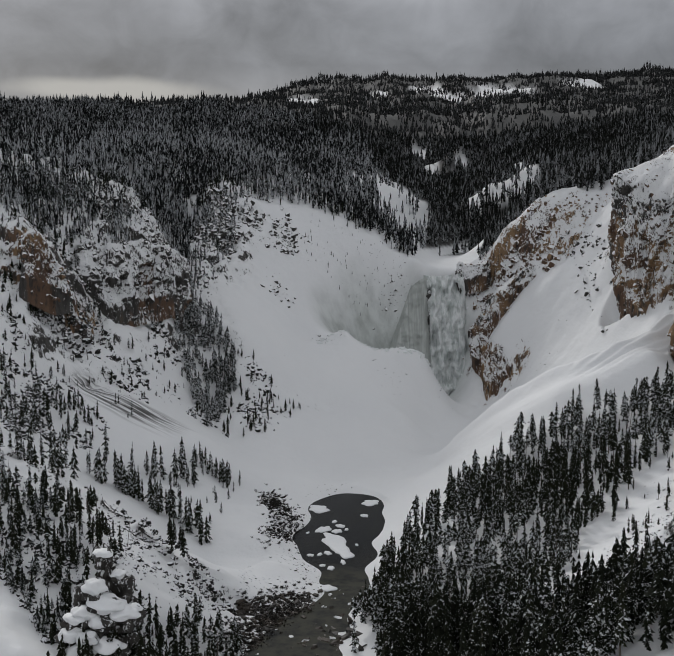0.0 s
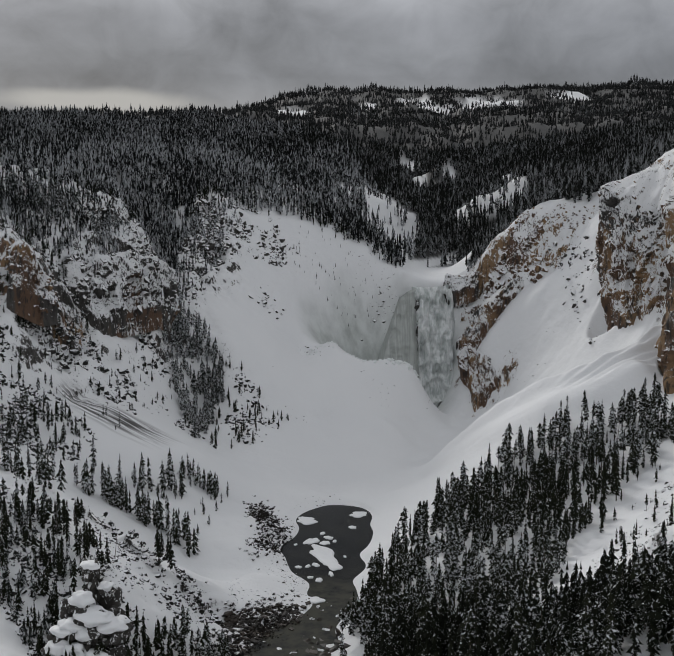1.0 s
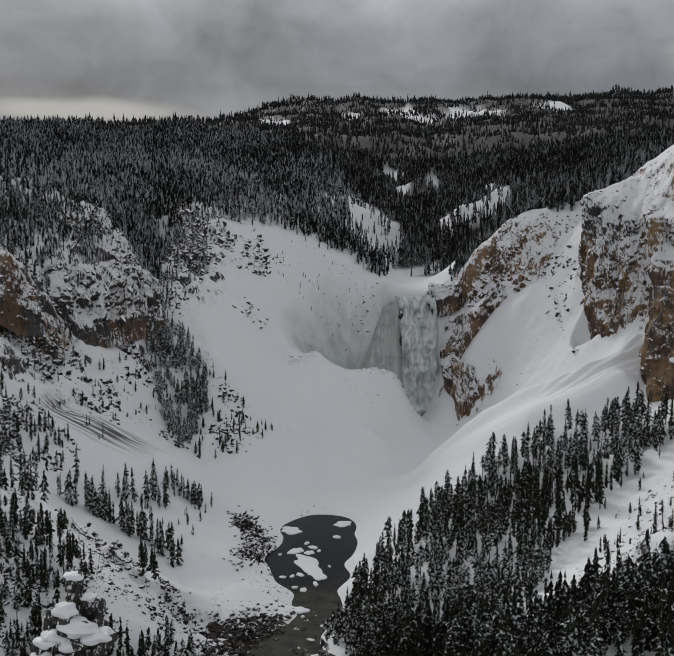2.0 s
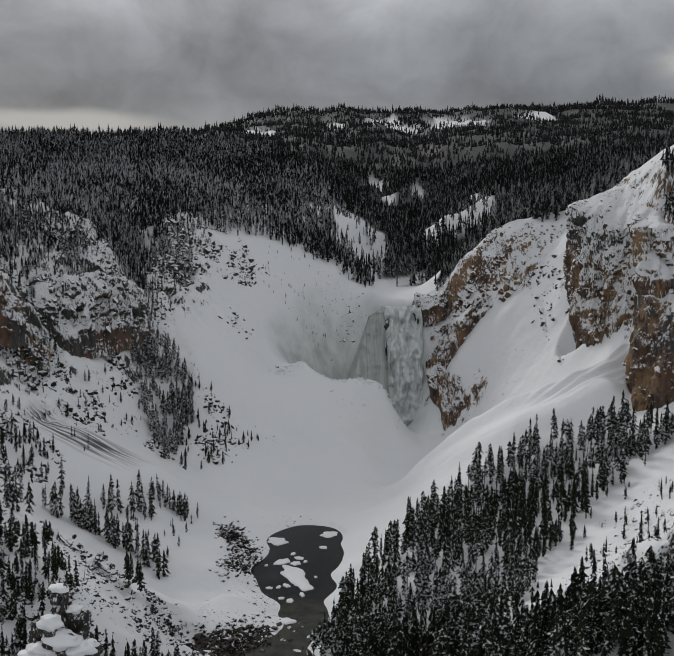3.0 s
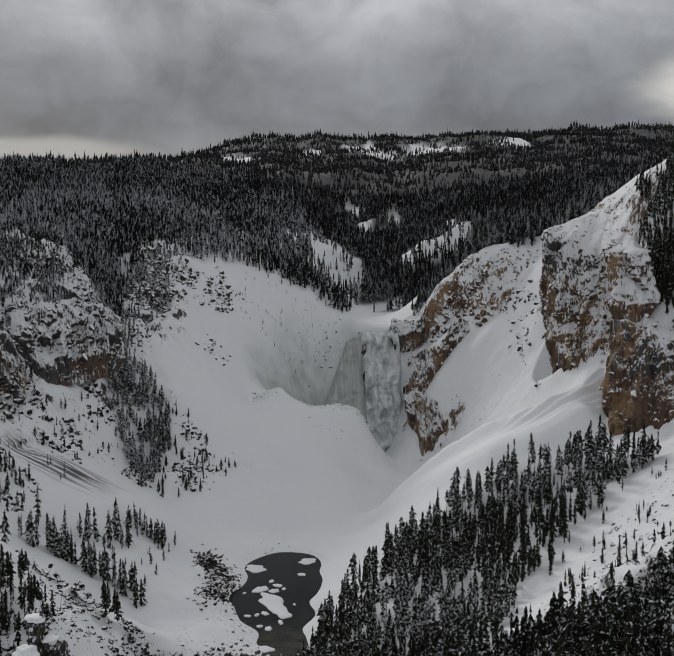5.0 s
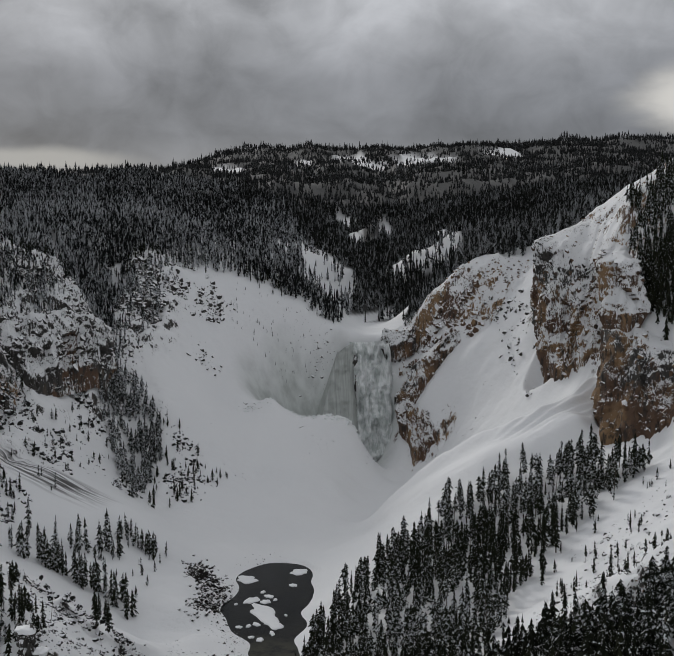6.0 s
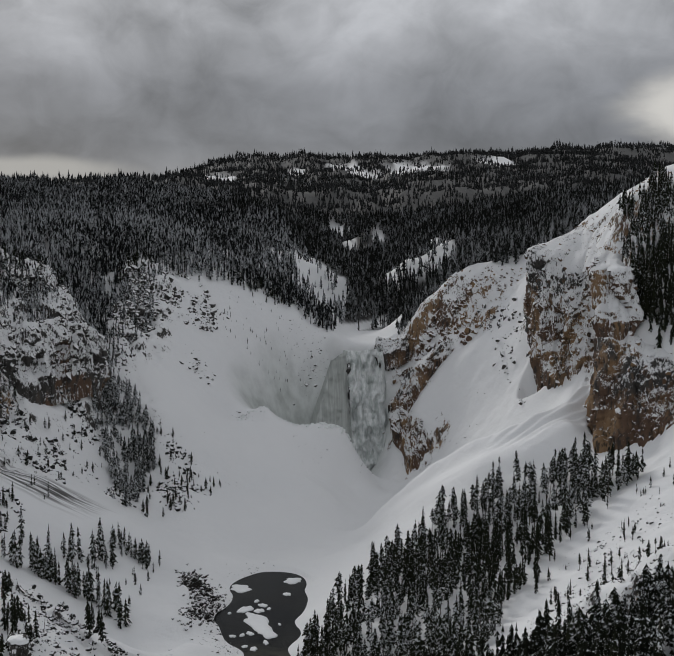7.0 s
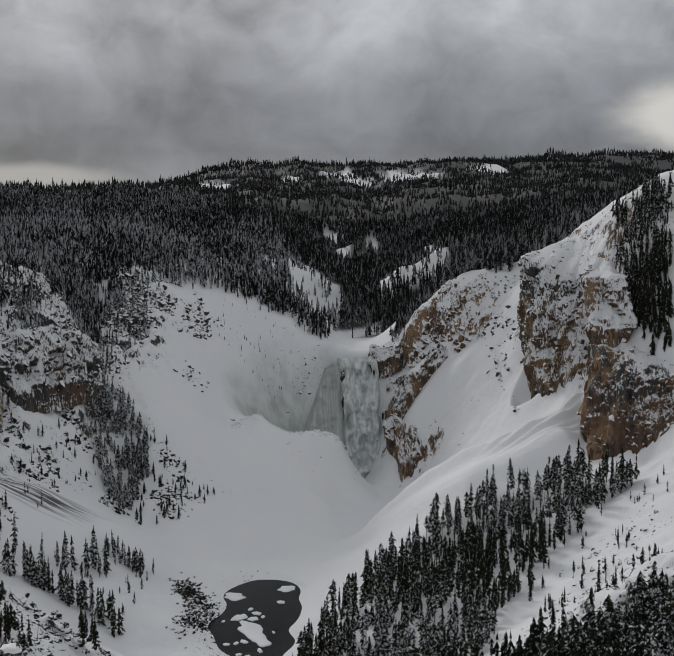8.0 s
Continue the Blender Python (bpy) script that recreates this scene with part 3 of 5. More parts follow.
# ---- conifers ----
ZONES = {
    'slope_wood': [(35, 530), (59, 576), (95, 604), (114, 602), (142, 596), (167, 585), (186, 560), (166, 542), (135, 519), (106, 472), (79, 414), (59, 396), (34, 390), (8, 412), (20, 477)],
    'spur_wood': [(41, 406), (62, 366), (84, 362), (103, 351), (130, 354), (113, 300), (36, 331), (12, 380)],
    'rib_wood': [(-124, 494), (-114, 568), (-48, 603), (-52, 510), (-77, 522), (-107, 530)],
    'gully_wood': [(-131, 448), (-106, 447), (-76, 429), (-70, 386), (-76, 360), (-90, 362), (-104, 384), (-117, 396)],
    'tower_wood': [(-85, 336), (-84, 360), (-66, 386), (-45, 406), (-33, 406), (-30, 375)],
    'dark_gully': [(-101, 744), (-99, 785), (-84, 771), (-65, 742), (-60, 726), (-64, 688), (-71, 659), (-87, 705), (-97, 723)],
    'gully_head': [(-142, 859), (-119, 880), (-93, 870), (-88, 852), (-99, 823), (-96, 762), (-102, 743), (-116, 754)],
    'crag_crown': [(-205, 708), (-169, 745), (-127, 760), (-109, 797), (-100, 746), (-118, 730), (-149, 718), (-169, 658), (-183, 655)],
    'brow_band': [(-98, 866), (-70, 889), (-43, 900), (-8, 904), (28, 900), (53, 890), (62, 915), (40, 960), (-8, 945), (-47, 940), (-74, 940), (-102, 890)],
    'bank_slope': [(6, 1090), (40, 1262), (80, 1115), (76, 1059), (47, 905), (26, 954)],
    'sun_bank': [(128, 1165), (150, 1160), (190, 1180), (200, 1210), (150, 1225)],
    'near_face': [(-130, 456), (-106, 446), (-88, 415), (-84, 387), (-90, 361), (-101, 377), (-113, 392)],
    'foot_wood': [(140, 591), (157, 603), (172, 586), (183, 572), (180, 556), (166, 560)],
    'lip_wood': [(103, 890), (112, 884), (122, 884), (132, 905), (150, 960), (140, 1000), (122, 985), (116, 940)],
    'bowl_face': [(-20, 900), (28, 893), (50, 880), (34, 872), (10, 862), (-25, 868)],
    'ridge_wood': [(232, 722), (250, 700), (262, 670), (250, 640), (238, 640), (228, 684)],
    'river_wood': [(4, 408), (18, 470), (26, 432), (46, 398), (28, 374), (44, 332), (20, 340)],
    'bank_flat': [(-33, 505), (-17, 518), (-7, 490), (-13, 459), (-29, 443), (-38, 442), (-39, 489)],
    'crag_wood': [(-199, 717), (-172, 744), (-131, 762), (-103, 753), (-102, 734), (-127, 735), (-156, 724), (-185, 664)],
    'crag_slope': [(-184, 662), (-155, 723), (-126, 734), (-103, 732), (-140, 670), (-171, 609)],
    'brow_wood': [(-103, 818), (-90, 862), (-58, 897), (-68, 858), (-76, 806), (-94, 766)],
    'cliff_wood': [(226, 740), (232, 722), (245, 705), (224, 633), (211, 650), (219, 668), (217, 693)],
    'shelf_wood': [(216, 684), (225, 675), (236, 663), (225, 624), (217, 638), (211, 650)],
    'open_snow': [(128, 528), (160, 537), (198, 552), (142, 390), (111, 381), (97, 422)],
    'stones_upper': [(-174, 621), (-147, 657), (-101, 732), (-89, 700), (-106, 604), (-139, 609), (-159, 562)],
    'stones_dense': [(-164, 582), (-139, 609), (-112, 590), (-119, 544), (-148, 522)],
    'stones_front': [(-133, 468), (-108, 462), (-74, 450), (-36, 441), (-46, 412), (-68, 386), (-87, 406), (-126, 440)],
    'stones_gully': [(-85, 664), (-79, 729), (-59, 744), (-16, 720), (-34, 674), (-67, 658)],
    'stones_brow': [(-103, 818), (-91, 868), (-52, 903), (-32, 884), (-26, 862), (-67, 843), (-70, 810), (-86, 771)],
    'stones_spur': [(60, 356), (82, 387), (119, 482), (147, 508), (192, 532), (117, 316), (93, 316)],
    'stones_saddle': [(159, 864), (183, 831), (179, 772), (167, 730), (164, 806)],
    'scrub_bank': [(-36, 585), (-28, 594), (-22, 561), (-17, 555), (-19, 536), (-31, 508), (-28, 541)],
    'brush_shore': [(-37, 423), (-29, 444), (-13, 460), (-9, 451), (-18, 430), (-25, 403), (-41, 394)],
    'scrub_shore': [(-36, 441), (-23, 452), (-10, 460), (0, 454), (2, 400), (-35, 398)],
}


def conifer(rng, tiers, sides, wide, bare_trunk, full=0.8):
    """Unit-high spruce or pine: tiers of drooping fronds with gaps. full: how blunt the crown is. Returns vertices and triangles of the crown."""
    v, f = [], []
    heavy = rng.uniform(0, 6.28)
    for i in range(tiers):
        q = i / tiers
        if tiers > 8 and rng.random() < 0.1:
            continue
        z = bare_trunk + (1 - bare_trunk) * q ** 0.95
        r = wide * (1 - q) ** full * rng.uniform(0.6, 1.2) * (0.55 + 0.45 * min(1, q * 5))
        lift = (1 - bare_trunk) / tiers
        spin = rng.uniform(0, 6.28)
        for s in range(sides):
            a = spin + 6.283 * (s + rng.uniform(-0.35, 0.35)) / sides
            rr = r * rng.uniform(0.35, 1.3) * (1 + 0.22 * math.cos(a - heavy))
            half = 3.14 / sides * (1.05 if tiers < 9 else 1.1)
            k = len(v)
            dip = rr * rng.uniform(0.05, 0.6)
            v += [(0, 0, z + lift * 1.5), (math.cos(a - half) * rr * 0.6, math.sin(a - half) * rr * 0.6, z - dip * 0.5), (math.cos(a) * rr, math.sin(a) * rr, z - dip),
                  (math.cos(a + half) * rr * 0.6, math.sin(a + half) * rr * 0.6, z - dip * 0.5), (math.cos(a) * rr * 0.6, math.sin(a) * rr * 0.6, z + lift * 0.35)]
            if tiers < 5:
                v[k + 1] = (math.cos(a - half) * rr, math.sin(a - half) * rr, z - dip)
                v[k + 3] = (math.cos(a + half) * rr, math.sin(a + half) * rr, z - dip * 0.6)
                del v[k + 4], v[k + 2]
                f += [(k, k + 1, k + 2)]
            elif tiers > 8:
                f += [(k, k + 1, k + 4), (k + 1, k + 2, k + 4), (k + 2, k + 3, k + 4), (k + 3, k, k + 4)]
            else:
                f += [(k, k + 1, k + 2), (k, k + 2, k + 3)]
    k = len(v)
    v += [(0.014, 0, 0.93), (-0.01, 0.012, 0.93), (-0.01, -0.012, 0.93), (0, 0, 1.0)]
    f += [(k, k + 1, k + 3), (k + 1, k + 2, k + 3), (k + 2, k, k + 3)]
    return np.array(v), np.array(f)


def stick(r, h):
    a = np.arange(5) * 6.283 / 5
    v = np.concatenate([np.stack([np.cos(a) * r, np.sin(a) * r, np.full(5, -0.06)], 1), np.stack([np.cos(a) * r * 0.35, np.sin(a) * r * 0.35, np.full(5, h)], 1)])
    i = np.arange(5)
    j = (i + 1) % 5
    return v, np.concatenate([np.stack([i, j, j + 5], 1), np.stack([i, j + 5, i + 5], 1)])


def inside(x, y, poly):
    hit = np.zeros(np.shape(x), bool)
    for (ax, ay), (bx, by) in zip(poly, poly[1:] + poly[:1]):
        if ay != by:
            hit ^= ((ay > y) != (by > y)) & (x < (bx - ax) * (y - ay) / (by - ay) + ax)
    return hit


def scatter(poly, number, seed):
    rng = np.random.default_rng(seed)
    lo, hi = np.min(poly, 0), np.max(poly, 0)
    out = np.zeros((0, 2))
    while len(out) < number:
        c = rng.uniform(lo, hi, (number * 4, 2))
        out = np.concatenate([out, c[inside(c[:, 0], c[:, 1], poly)]])
    return out[:number]


def wood(name, places, heights, models, material, label, seed):
    """Many trees joined into one mesh."""
    rng = np.random.default_rng(seed)
    zs = ground_height(places[:, 0], places[:, 1])
    which = rng.integers(0, len(models), len(places))
    turn = rng.uniform(0, 6.28, len(places))
    vs, fs, base = [], [], 0
    for m, (mv, mf) in enumerate(models):
        idx = np.nonzero(which == m)[0]
        c, s, h = np.cos(turn[idx])[:, None], np.sin(turn[idx])[:, None], heights[idx][:, None]
        v = np.stack([(mv[None, :, 0] * c - mv[None, :, 1] * s) * h + places[idx, 0:1], (mv[None, :, 0] * s + mv[None, :, 1] * c) * h + places[idx, 1:2], mv[None, :, 2] * h + zs[idx][:, None] - 0.3], 2)
        n = len(mv)
        f = mf[None] + (np.arange(len(idx)) * n)[:, None, None] + base
        vs.append(v.reshape(-1, 3))
        fs.append(f.reshape(-1, 3))
        base += n * len(idx)
    me = mesh_of(name, np.concatenate(vs), np.concatenate(fs), False)
    me.materials.append(material)
    return tagged(new(name, me), label, "forest", kind="stuff")


rng = random.Random(5)
NEAR = [conifer(rng, rng.choice((17, 20, 23)), 5, rng.uniform(0.125, 0.175), bare, full) for bare, full in ((0.05, 0.75), (0.08, 0.6), (0.12, 0.5), (0.2, 0.55), (0.3, 0.5), (0.4, 0.42), (0.48, 0.4), (0.1, 0.7), (0.25, 0.6))]
YOUNG = [conifer(rng, 12, 6, rng.uniform(0.18, 0.24), 0.03, 0.65) for _ in range(4)]
MID = [conifer(rng, 6, 5, rng.uniform(0.14, 0.23), rng.choice((0.03, 0.08, 0.2)), rng.choice((0.8, 0.6))) for _ in range(8)]
HILL = [conifer(rng, 4, 4, rng.uniform(0.26, 0.36), 0.03, 0.6) for _ in range(5)]
FAR = [conifer(rng, 4, 4, rng.uniform(0.15, 0.22), 0.04, 0.7) for _ in range(5)]

tree_kinds = []
for cv_, cf_ in NEAR + YOUNG:
    crown = mesh_of("crown", cv_, cf_, False)
    crown.materials.append(NEEDLES)
    tv, tf = stick(0.016, 0.93)
    trunk = mesh_of("trunk", tv, tf)
    trunk.materials.append(BARK)
    tree_kinds.append((crown, trunk))


def tree(x, y, high, kind, turn, lean, label, group):
    top = new("conifer")
    top.matrix_basis = pose(x, y, float(ground_height(np.array([x]), np.array([y]))[0]), lean, lean * 0.6, turn) @ Matrix.Diagonal((high, high, high, 1))
    for name, me in zip(("crown", "trunk"), tree_kinds[kind]):
        ob = new(name, me)
        ob.parent = top
    return tagged(top, label, "tree", group)


def plant(zone, number, low, high, seed, label, group):
    r = random.Random(seed)
    for x, y in scatter(ZONES[zone], number, seed):
        tree(float(x), float(y), r.uniform(low, high), r.randrange(len(NEAR)), r.uniform(0, 360), r.uniform(-3, 3), label, group)


plant("slope_wood", 78, 11, 21, 1, "dark snow-dusted conifer on the steep snowy slope", "conifers on the slope")
plant("spur_wood", 40, 16, 26, 2, "tall dark conifer on the snowy spur above the river", "conifers on the near spur")
plant("tower_wood", 14, 9, 16, 6, "dark conifer beside the snow-capped rock tower", "conifers by the tower")
plant("foot_wood", 18, 12, 22, 8, "tall dark pine at the foot of the brown buttress", "conifers under the buttress")
plant("open_snow", 24, 4, 10, 7, "small conifer standing alone on open snow", "conifers on the open snow")


def row(points, number, low, high, seed, spread=4.0):
    """A row of trees along a rib."""
    r = random.Random(seed)
    for _ in range(number):
        k = r.uniform(0, len(points) - 1.001)
        a, b, f = points[int(k)], points[int(k) + 1], k % 1
        tree(a[0] + (b[0] - a[0]) * f + r.gauss(0, spread), a[1] + (b[1] - a[1]) * f + r.gauss(0, spread), r.uniform(low, high), r.choice((0, 1, 7, 9, 10, 11)), r.uniform(0, 360), r.uniform(-3, 3), "small dark conifer in a row along a snowy rib", "conifers on the rib")


row([(-106, 521), (-92, 521), (-84, 520), (-69, 519), (-52, 508)], 50, 9, 16, 92, 2.2)
row([(-102, 550), (-83, 567), (-71, 573)], 16, 10, 18, 93, 3)
row([(-76, 595), (-63, 593), (-50, 586)], 30, 6, 12, 94, 3)
row([(-65, 447), (-56, 437), (-55, 442)], 10, 7, 11, 95, 1.5)
row([(-128, 473), (-116, 473), (-115, 528)], 20, 9, 16, 97, 3.5)
row([(-146, 528), (-139, 563), (-130, 584)], 10, 6, 12, 99, 4)


def dead_tree(x, y, high, lean, turn):
    top = tagged(new("dead_tree"), "thin bare dead trunk leaning over the snow", "tree", "dead trees")
    top.matrix_basis = pose(x, y, float(ground_height(np.array([x]), np.array([y]))[0]), lean, 0, turn)
    v, f = stick(0.012, 1.0)
    me = mesh_of("trunk", v * high, f)
    me.materials.append(BARK)
    new("trunk", me).parent = top
    for k in range(5):
        v, f = stick(0.02, 1.0)
        me = mesh_of("branch", v * rng.uniform(0.8, 1.8), f)
        me.materials.append(BARK)
        ob = new("branch", me)
        ob.parent = top
        ob.matrix_basis = pose(0, 0, high * rng.uniform(0.35, 0.9), rng.uniform(50, 80), 0, rng.uniform(0, 360))


for x, y in scatter(ZONES["slope_wood"], 22, 301):
    dead_tree(float(x), float(y), rng.uniform(11, 18), rng.uniform(-14, 14), rng.uniform(0, 360))
for x, y in scatter(ZONES["gully_wood"], 8, 302):
    dead_tree(float(x), float(y), rng.uniform(8, 13), rng.uniform(-12, 12), rng.uniform(0, 360))


def more(zone, number, low, high, seed, name, label, models=NEAR, material=NEEDLES):
    places = scatter(ZONES[zone], number, seed)
    wood(name, places, np.random.default_rng(seed).uniform(low, high, number), models, material, label, seed)


more("slope_wood", 760, 8, 18, 21, "slope_forest", "dense conifers on the snowy slope")
more("spur_wood", 250, 14, 26, 22, "spur_forest", "dense conifers on the near spur", NEAR, DARK_NEEDLES)
more("dark_gully", 175, 7, 15, 23, "gully_forest", "grey snow-dusted conifers filling a steep gully", YOUNG, SNOWY_NEEDLES)
more("crag_wood", 320, 7, 13, 24, "crag_forest", "thin conifers clinging to the snowy crag", MID, SNOWY_NEEDLES)
more("tower_wood", 190, 5, 13, 29, "tower_forest", "dark conifers below the rock tower")
more("open_snow", 50, 2, 7, 30, "open_saplings", "saplings on the open snow slope", YOUNG)
more("rib_wood", 40, 3, 7, 31, "rib_saplings", "small conifers and saplings on the snowy rib", YOUNG)
more("stones_upper", 110, 2, 7, 32, "slope_saplings", "small conifers scattered below the crag", YOUNG)
more("stones_dense", 90, 4, 10, 33, "bench_saplings", "small conifers on the rocky slope", YOUNG)
more("stones_gully", 80, 3, 8, 34, "edge_saplings", "small conifers beside the gully", YOUNG)
more("crag_slope", 150, 3, 9, 28, "crag_saplings", "small conifers among the crags", YOUNG)
more("brow_wood", 150, 4, 11, 25, "brow_forest", "snowy conifers on the brow of the slope", MID, SNOWY_NEEDLES)
more("cliff_wood", 270, 7, 15, 26, "cliff_forest", "snow-dusted conifers on the ledges above the cliff", MID)
more("shelf_wood", 110, 6, 14, 35, "shelf_forest", "snow-dusted conifers on the snowy shelf of the buttress", MID)
more("gully_wood", 130, 6, 13, 27, "corner_forest", "thin snow-dusted conifers in the near gully")
more("near_face", 110, 4, 10, 36, "face_saplings", "stunted snow-laden conifers on the near rock face", YOUNG, SNOWY_NEEDLES)
more("gully_head", 520, 7, 15, 37, "gully_head_forest", "grey snow-dusted conifers at the head of the gully", MID, RIM_NEEDLES)
more("crag_crown", 520, 5, 12, 38, "crag_crown_forest", "grey snow-dusted conifers crowning the crag", MID, RIM_NEEDLES)
more("brow_band", 620, 6, 14, 39, "brow_band_forest", "snow-dusted conifers along the edge of the bowl", MID, RIM_NEEDLES)
more("bank_slope", 210, 4, 11, 46, "bank_slope_forest", "snow-laden conifers standing apart on a snowy bank", MID, RIM_NEEDLES)
more("lip_wood", 130, 7, 15, 50, "lip_forest", "dark conifers above the brink of the falls", MID, FAR_NEEDLES)
more("bowl_face", 70, 1.2, 3.5, 51, "bowl_saplings", "thin saplings poking out of the snow bowl", MID, SNOWY_NEEDLES)
more("ridge_wood", 130, 7, 14, 52, "ridge_forest", "dark conifers on the ridge above the cliff", MID)
more("river_wood", 40, 7, 15, 55, "river_forest", "snow-dusted conifers standing apart above the rapids")
more("sun_bank", 60, 6, 13, 47, "sun_bank_forest", "dark conifers at the foot of a bright snow bank", MID, RIM_NEEDLES)


def along(names, number, spread, seed):
    """Places scattered about the named lines."""
    rng = np.random.default_rng(seed)
    segs = [(a, b) for n in names for a, b in zip(LINES[n], LINES[n][1:])]
    w = np.array([np.hypot(*(b - a)[:2]) for a, b in segs])
    pick = rng.choice(len(segs), number, p=w / w.sum())
    t = rng.uniform(0, 1, number)[:, None]
    a, b = np.array([s[0][:2] for s in segs])[pick], np.array([s[1][:2] for s in segs])[pick]
    return a + (b - a) * t + rng.normal(0, spread, (number, 2))


def fringe(name, lines, number, spread, low, high, seed, label):
    places = along(lines, number, spread, seed) + np.array((0, 4))
    places = places[(places[:, 0] < 20) | (places[:, 1] > 905)]
    number = len(places)
    wood(name, places, np.random.default_rng(seed).uniform(low, high, number), MID, NEEDLES, label, seed)


def plateau_forest(name, number, y0, y1, models, low, high, seed, label, material=FAR_NEEDLES, side=0):
    rng = np.random.default_rng(seed)
    y = np.sqrt(rng.uniform(y0 * y0, y1 * y1, number))
    x = y * rng.uniform(-0.32, 0.40, number)
    shoulder = 76 - (y - 1060) * 0.163 - x  # the brink of the upper valley divides the snowier wood from the darker one
    keep = (shoulder * side >= 0) & (rng.uniform(0, 1, number) < forest_cover(x, y) * np.clip(0.9 + rough_noise(x, y, 160, 3, 0.5, 31) * 0.5, 0.2, 1))
    places = np.stack([x, y], 1)[keep]
    wood(name, places, rng.uniform(low, high, len(places)), models, material, label, seed)


fringe("brow_saplings", ["bowl_rim"], 260, 5, 2.5, 8, 44, "small snowy trees along the brow")
fringe("crest_trees", ["left_rim"], 70, 6, 4, 10, 45, "thin conifers along the crag top")
plateau_forest("rim_forest", 12000, 640, 1200, MID, 10, 20, 41, "snow-dusted pine forest along the canyon rim", RIM_NEEDLES, 1)
plateau_forest("valley_forest", 11000, 850, 1200, MID, 10, 21, 48, "dark pine forest above the frozen river", FAR_NEEDLES, -1)
plateau_forest("plateau_forest", 22000, 1200, 2000, FAR, 11, 21, 42, "snow-dusted pine forest on the plateau", RIM_NEEDLES, 1)
plateau_forest("upland_forest", 22000, 1200, 2000, FAR, 11, 21, 49, "dark pine forest above the upper valley", FAR_NEEDLES, -1)
plateau_forest("skyline_forest", 1100, 2250, 2560, FAR, 12, 21, 53, "scattered tall pines on the far edge of the plateau", FAR_NEEDLES)
plateau_forest("crest_forest", 700, 3380, 3640, FAR, 13, 20, 54, "scattered tall pines on the crest of the far hill", FAR_NEEDLES)
plateau_forest("far_forest", 36000, 2000, 3700, HILL, 6, 12, 43, "dark pine forest on the far hills", HAZED_NEEDLES)


# ---- rocks breaking the snow ----
p = Paint("snow_capped_rock", 0.85)
cap = p.span(p.math("ADD", p.up(), p.math("MULTIPLY", p.math("SUBTRACT", p.noise(0.5, 4), 0.5), 0.7)), 0.3, 0.42)
ROCK = p.done(p.mix(cap, rock_colour(p, 0.0), (0.82, 0.825, 0.83)), p.noise(0.9, 5, 0.7), 0.7, 0.6)
p = Paint("wet_brown_rock", 0.6)
WET_ROCK = p.done(p.mix(p.span(p.noise(0.12, 4), 0.35, 0.65), (0.010, 0.007, 0.005), (0.042, 0.029, 0.018)), p.noise(1.2, 5, 0.7), 0.6, 0.4)


def boulder(rng, points=13):
    """A split, angular rock about one metre across."""
    bm = bmesh.new()
    stretch_by = Vector((rng.uniform(0.7, 1.4), rng.uniform(0.7, 1.3), rng.uniform(0.7, 1.3)))
    for _ in range(points):
        d = Vector((rng.gauss(0, 1), rng.gauss(0, 1), rng.gauss(0, 1))).normalized()
        bm.verts.new(d * stretch_by * rng.uniform(0.34, 0.62))
    hull = bmesh.ops.convex_hull(bm, input=bm.verts)
    bmesh.ops.delete(bm, geom=hull["geom_interior"], context="VERTS")
    bm.verts.index_update()
    v = np.array([q.co[:] for q in bm.verts])
    f = np.array([[q.index for q in face.verts] for face in bm.faces if len(face.verts) == 3])
    bm.free()
    return v, f


BOULDERS = [boulder(rng, n) for n in (9, 10, 11, 12, 13, 13, 14, 15, 15, 16, 17, 18)]


def strewn(name, places, sizes, material, label, category, seed, flat=1.0, sink=0.32, long=1.0, turn=None):
    """Rocks strewn over the ground, joined: sizes in metres."""
    rng = np.random.default_rng(seed)
    zs = ground_height(places[:, 0], places[:, 1])
    which = rng.integers(0, len(BOULDERS), len(places))
    spin = rng.uniform(0, 6.28, len(places)) if turn is None else turn + rng.normal(0, 0.08, len(places))
    vs, fs, base = [], [], 0
    for m, (mv, mf) in enumerate(BOULDERS):
        idx = np.nonzero(which == m)[0]
        c, s, h = np.cos(spin[idx])[:, None], np.sin(spin[idx])[:, None], sizes[idx][:, None]
        a, d = mv[None, :, 0] * long, mv[None, :, 1]
        v = np.stack([(a * c - d * s) * h + places[idx, 0:1], (a * s + d * c) * h + places[idx, 1:2], mv[None, :, 2] * h * flat + zs[idx][:, None] + h * (0.3 * flat - sink)], 2)
        vs.append(v.reshape(-1, 3))
        fs.append((mf[None] + (np.arange(len(idx)) * len(mv))[:, None, None] + base).reshape(-1, 3))
        base += len(mv) * len(idx)
    me = mesh_of(name, np.concatenate(vs), np.concatenate(fs), False)
    me.materials.append(material)
    return tagged(new(name, me), label, category, kind="stuff")


def rock_sizes(number, seed, low, high):
    return low + (high - low) * np.random.default_rng(seed).uniform(0, 1, number) ** 2.5


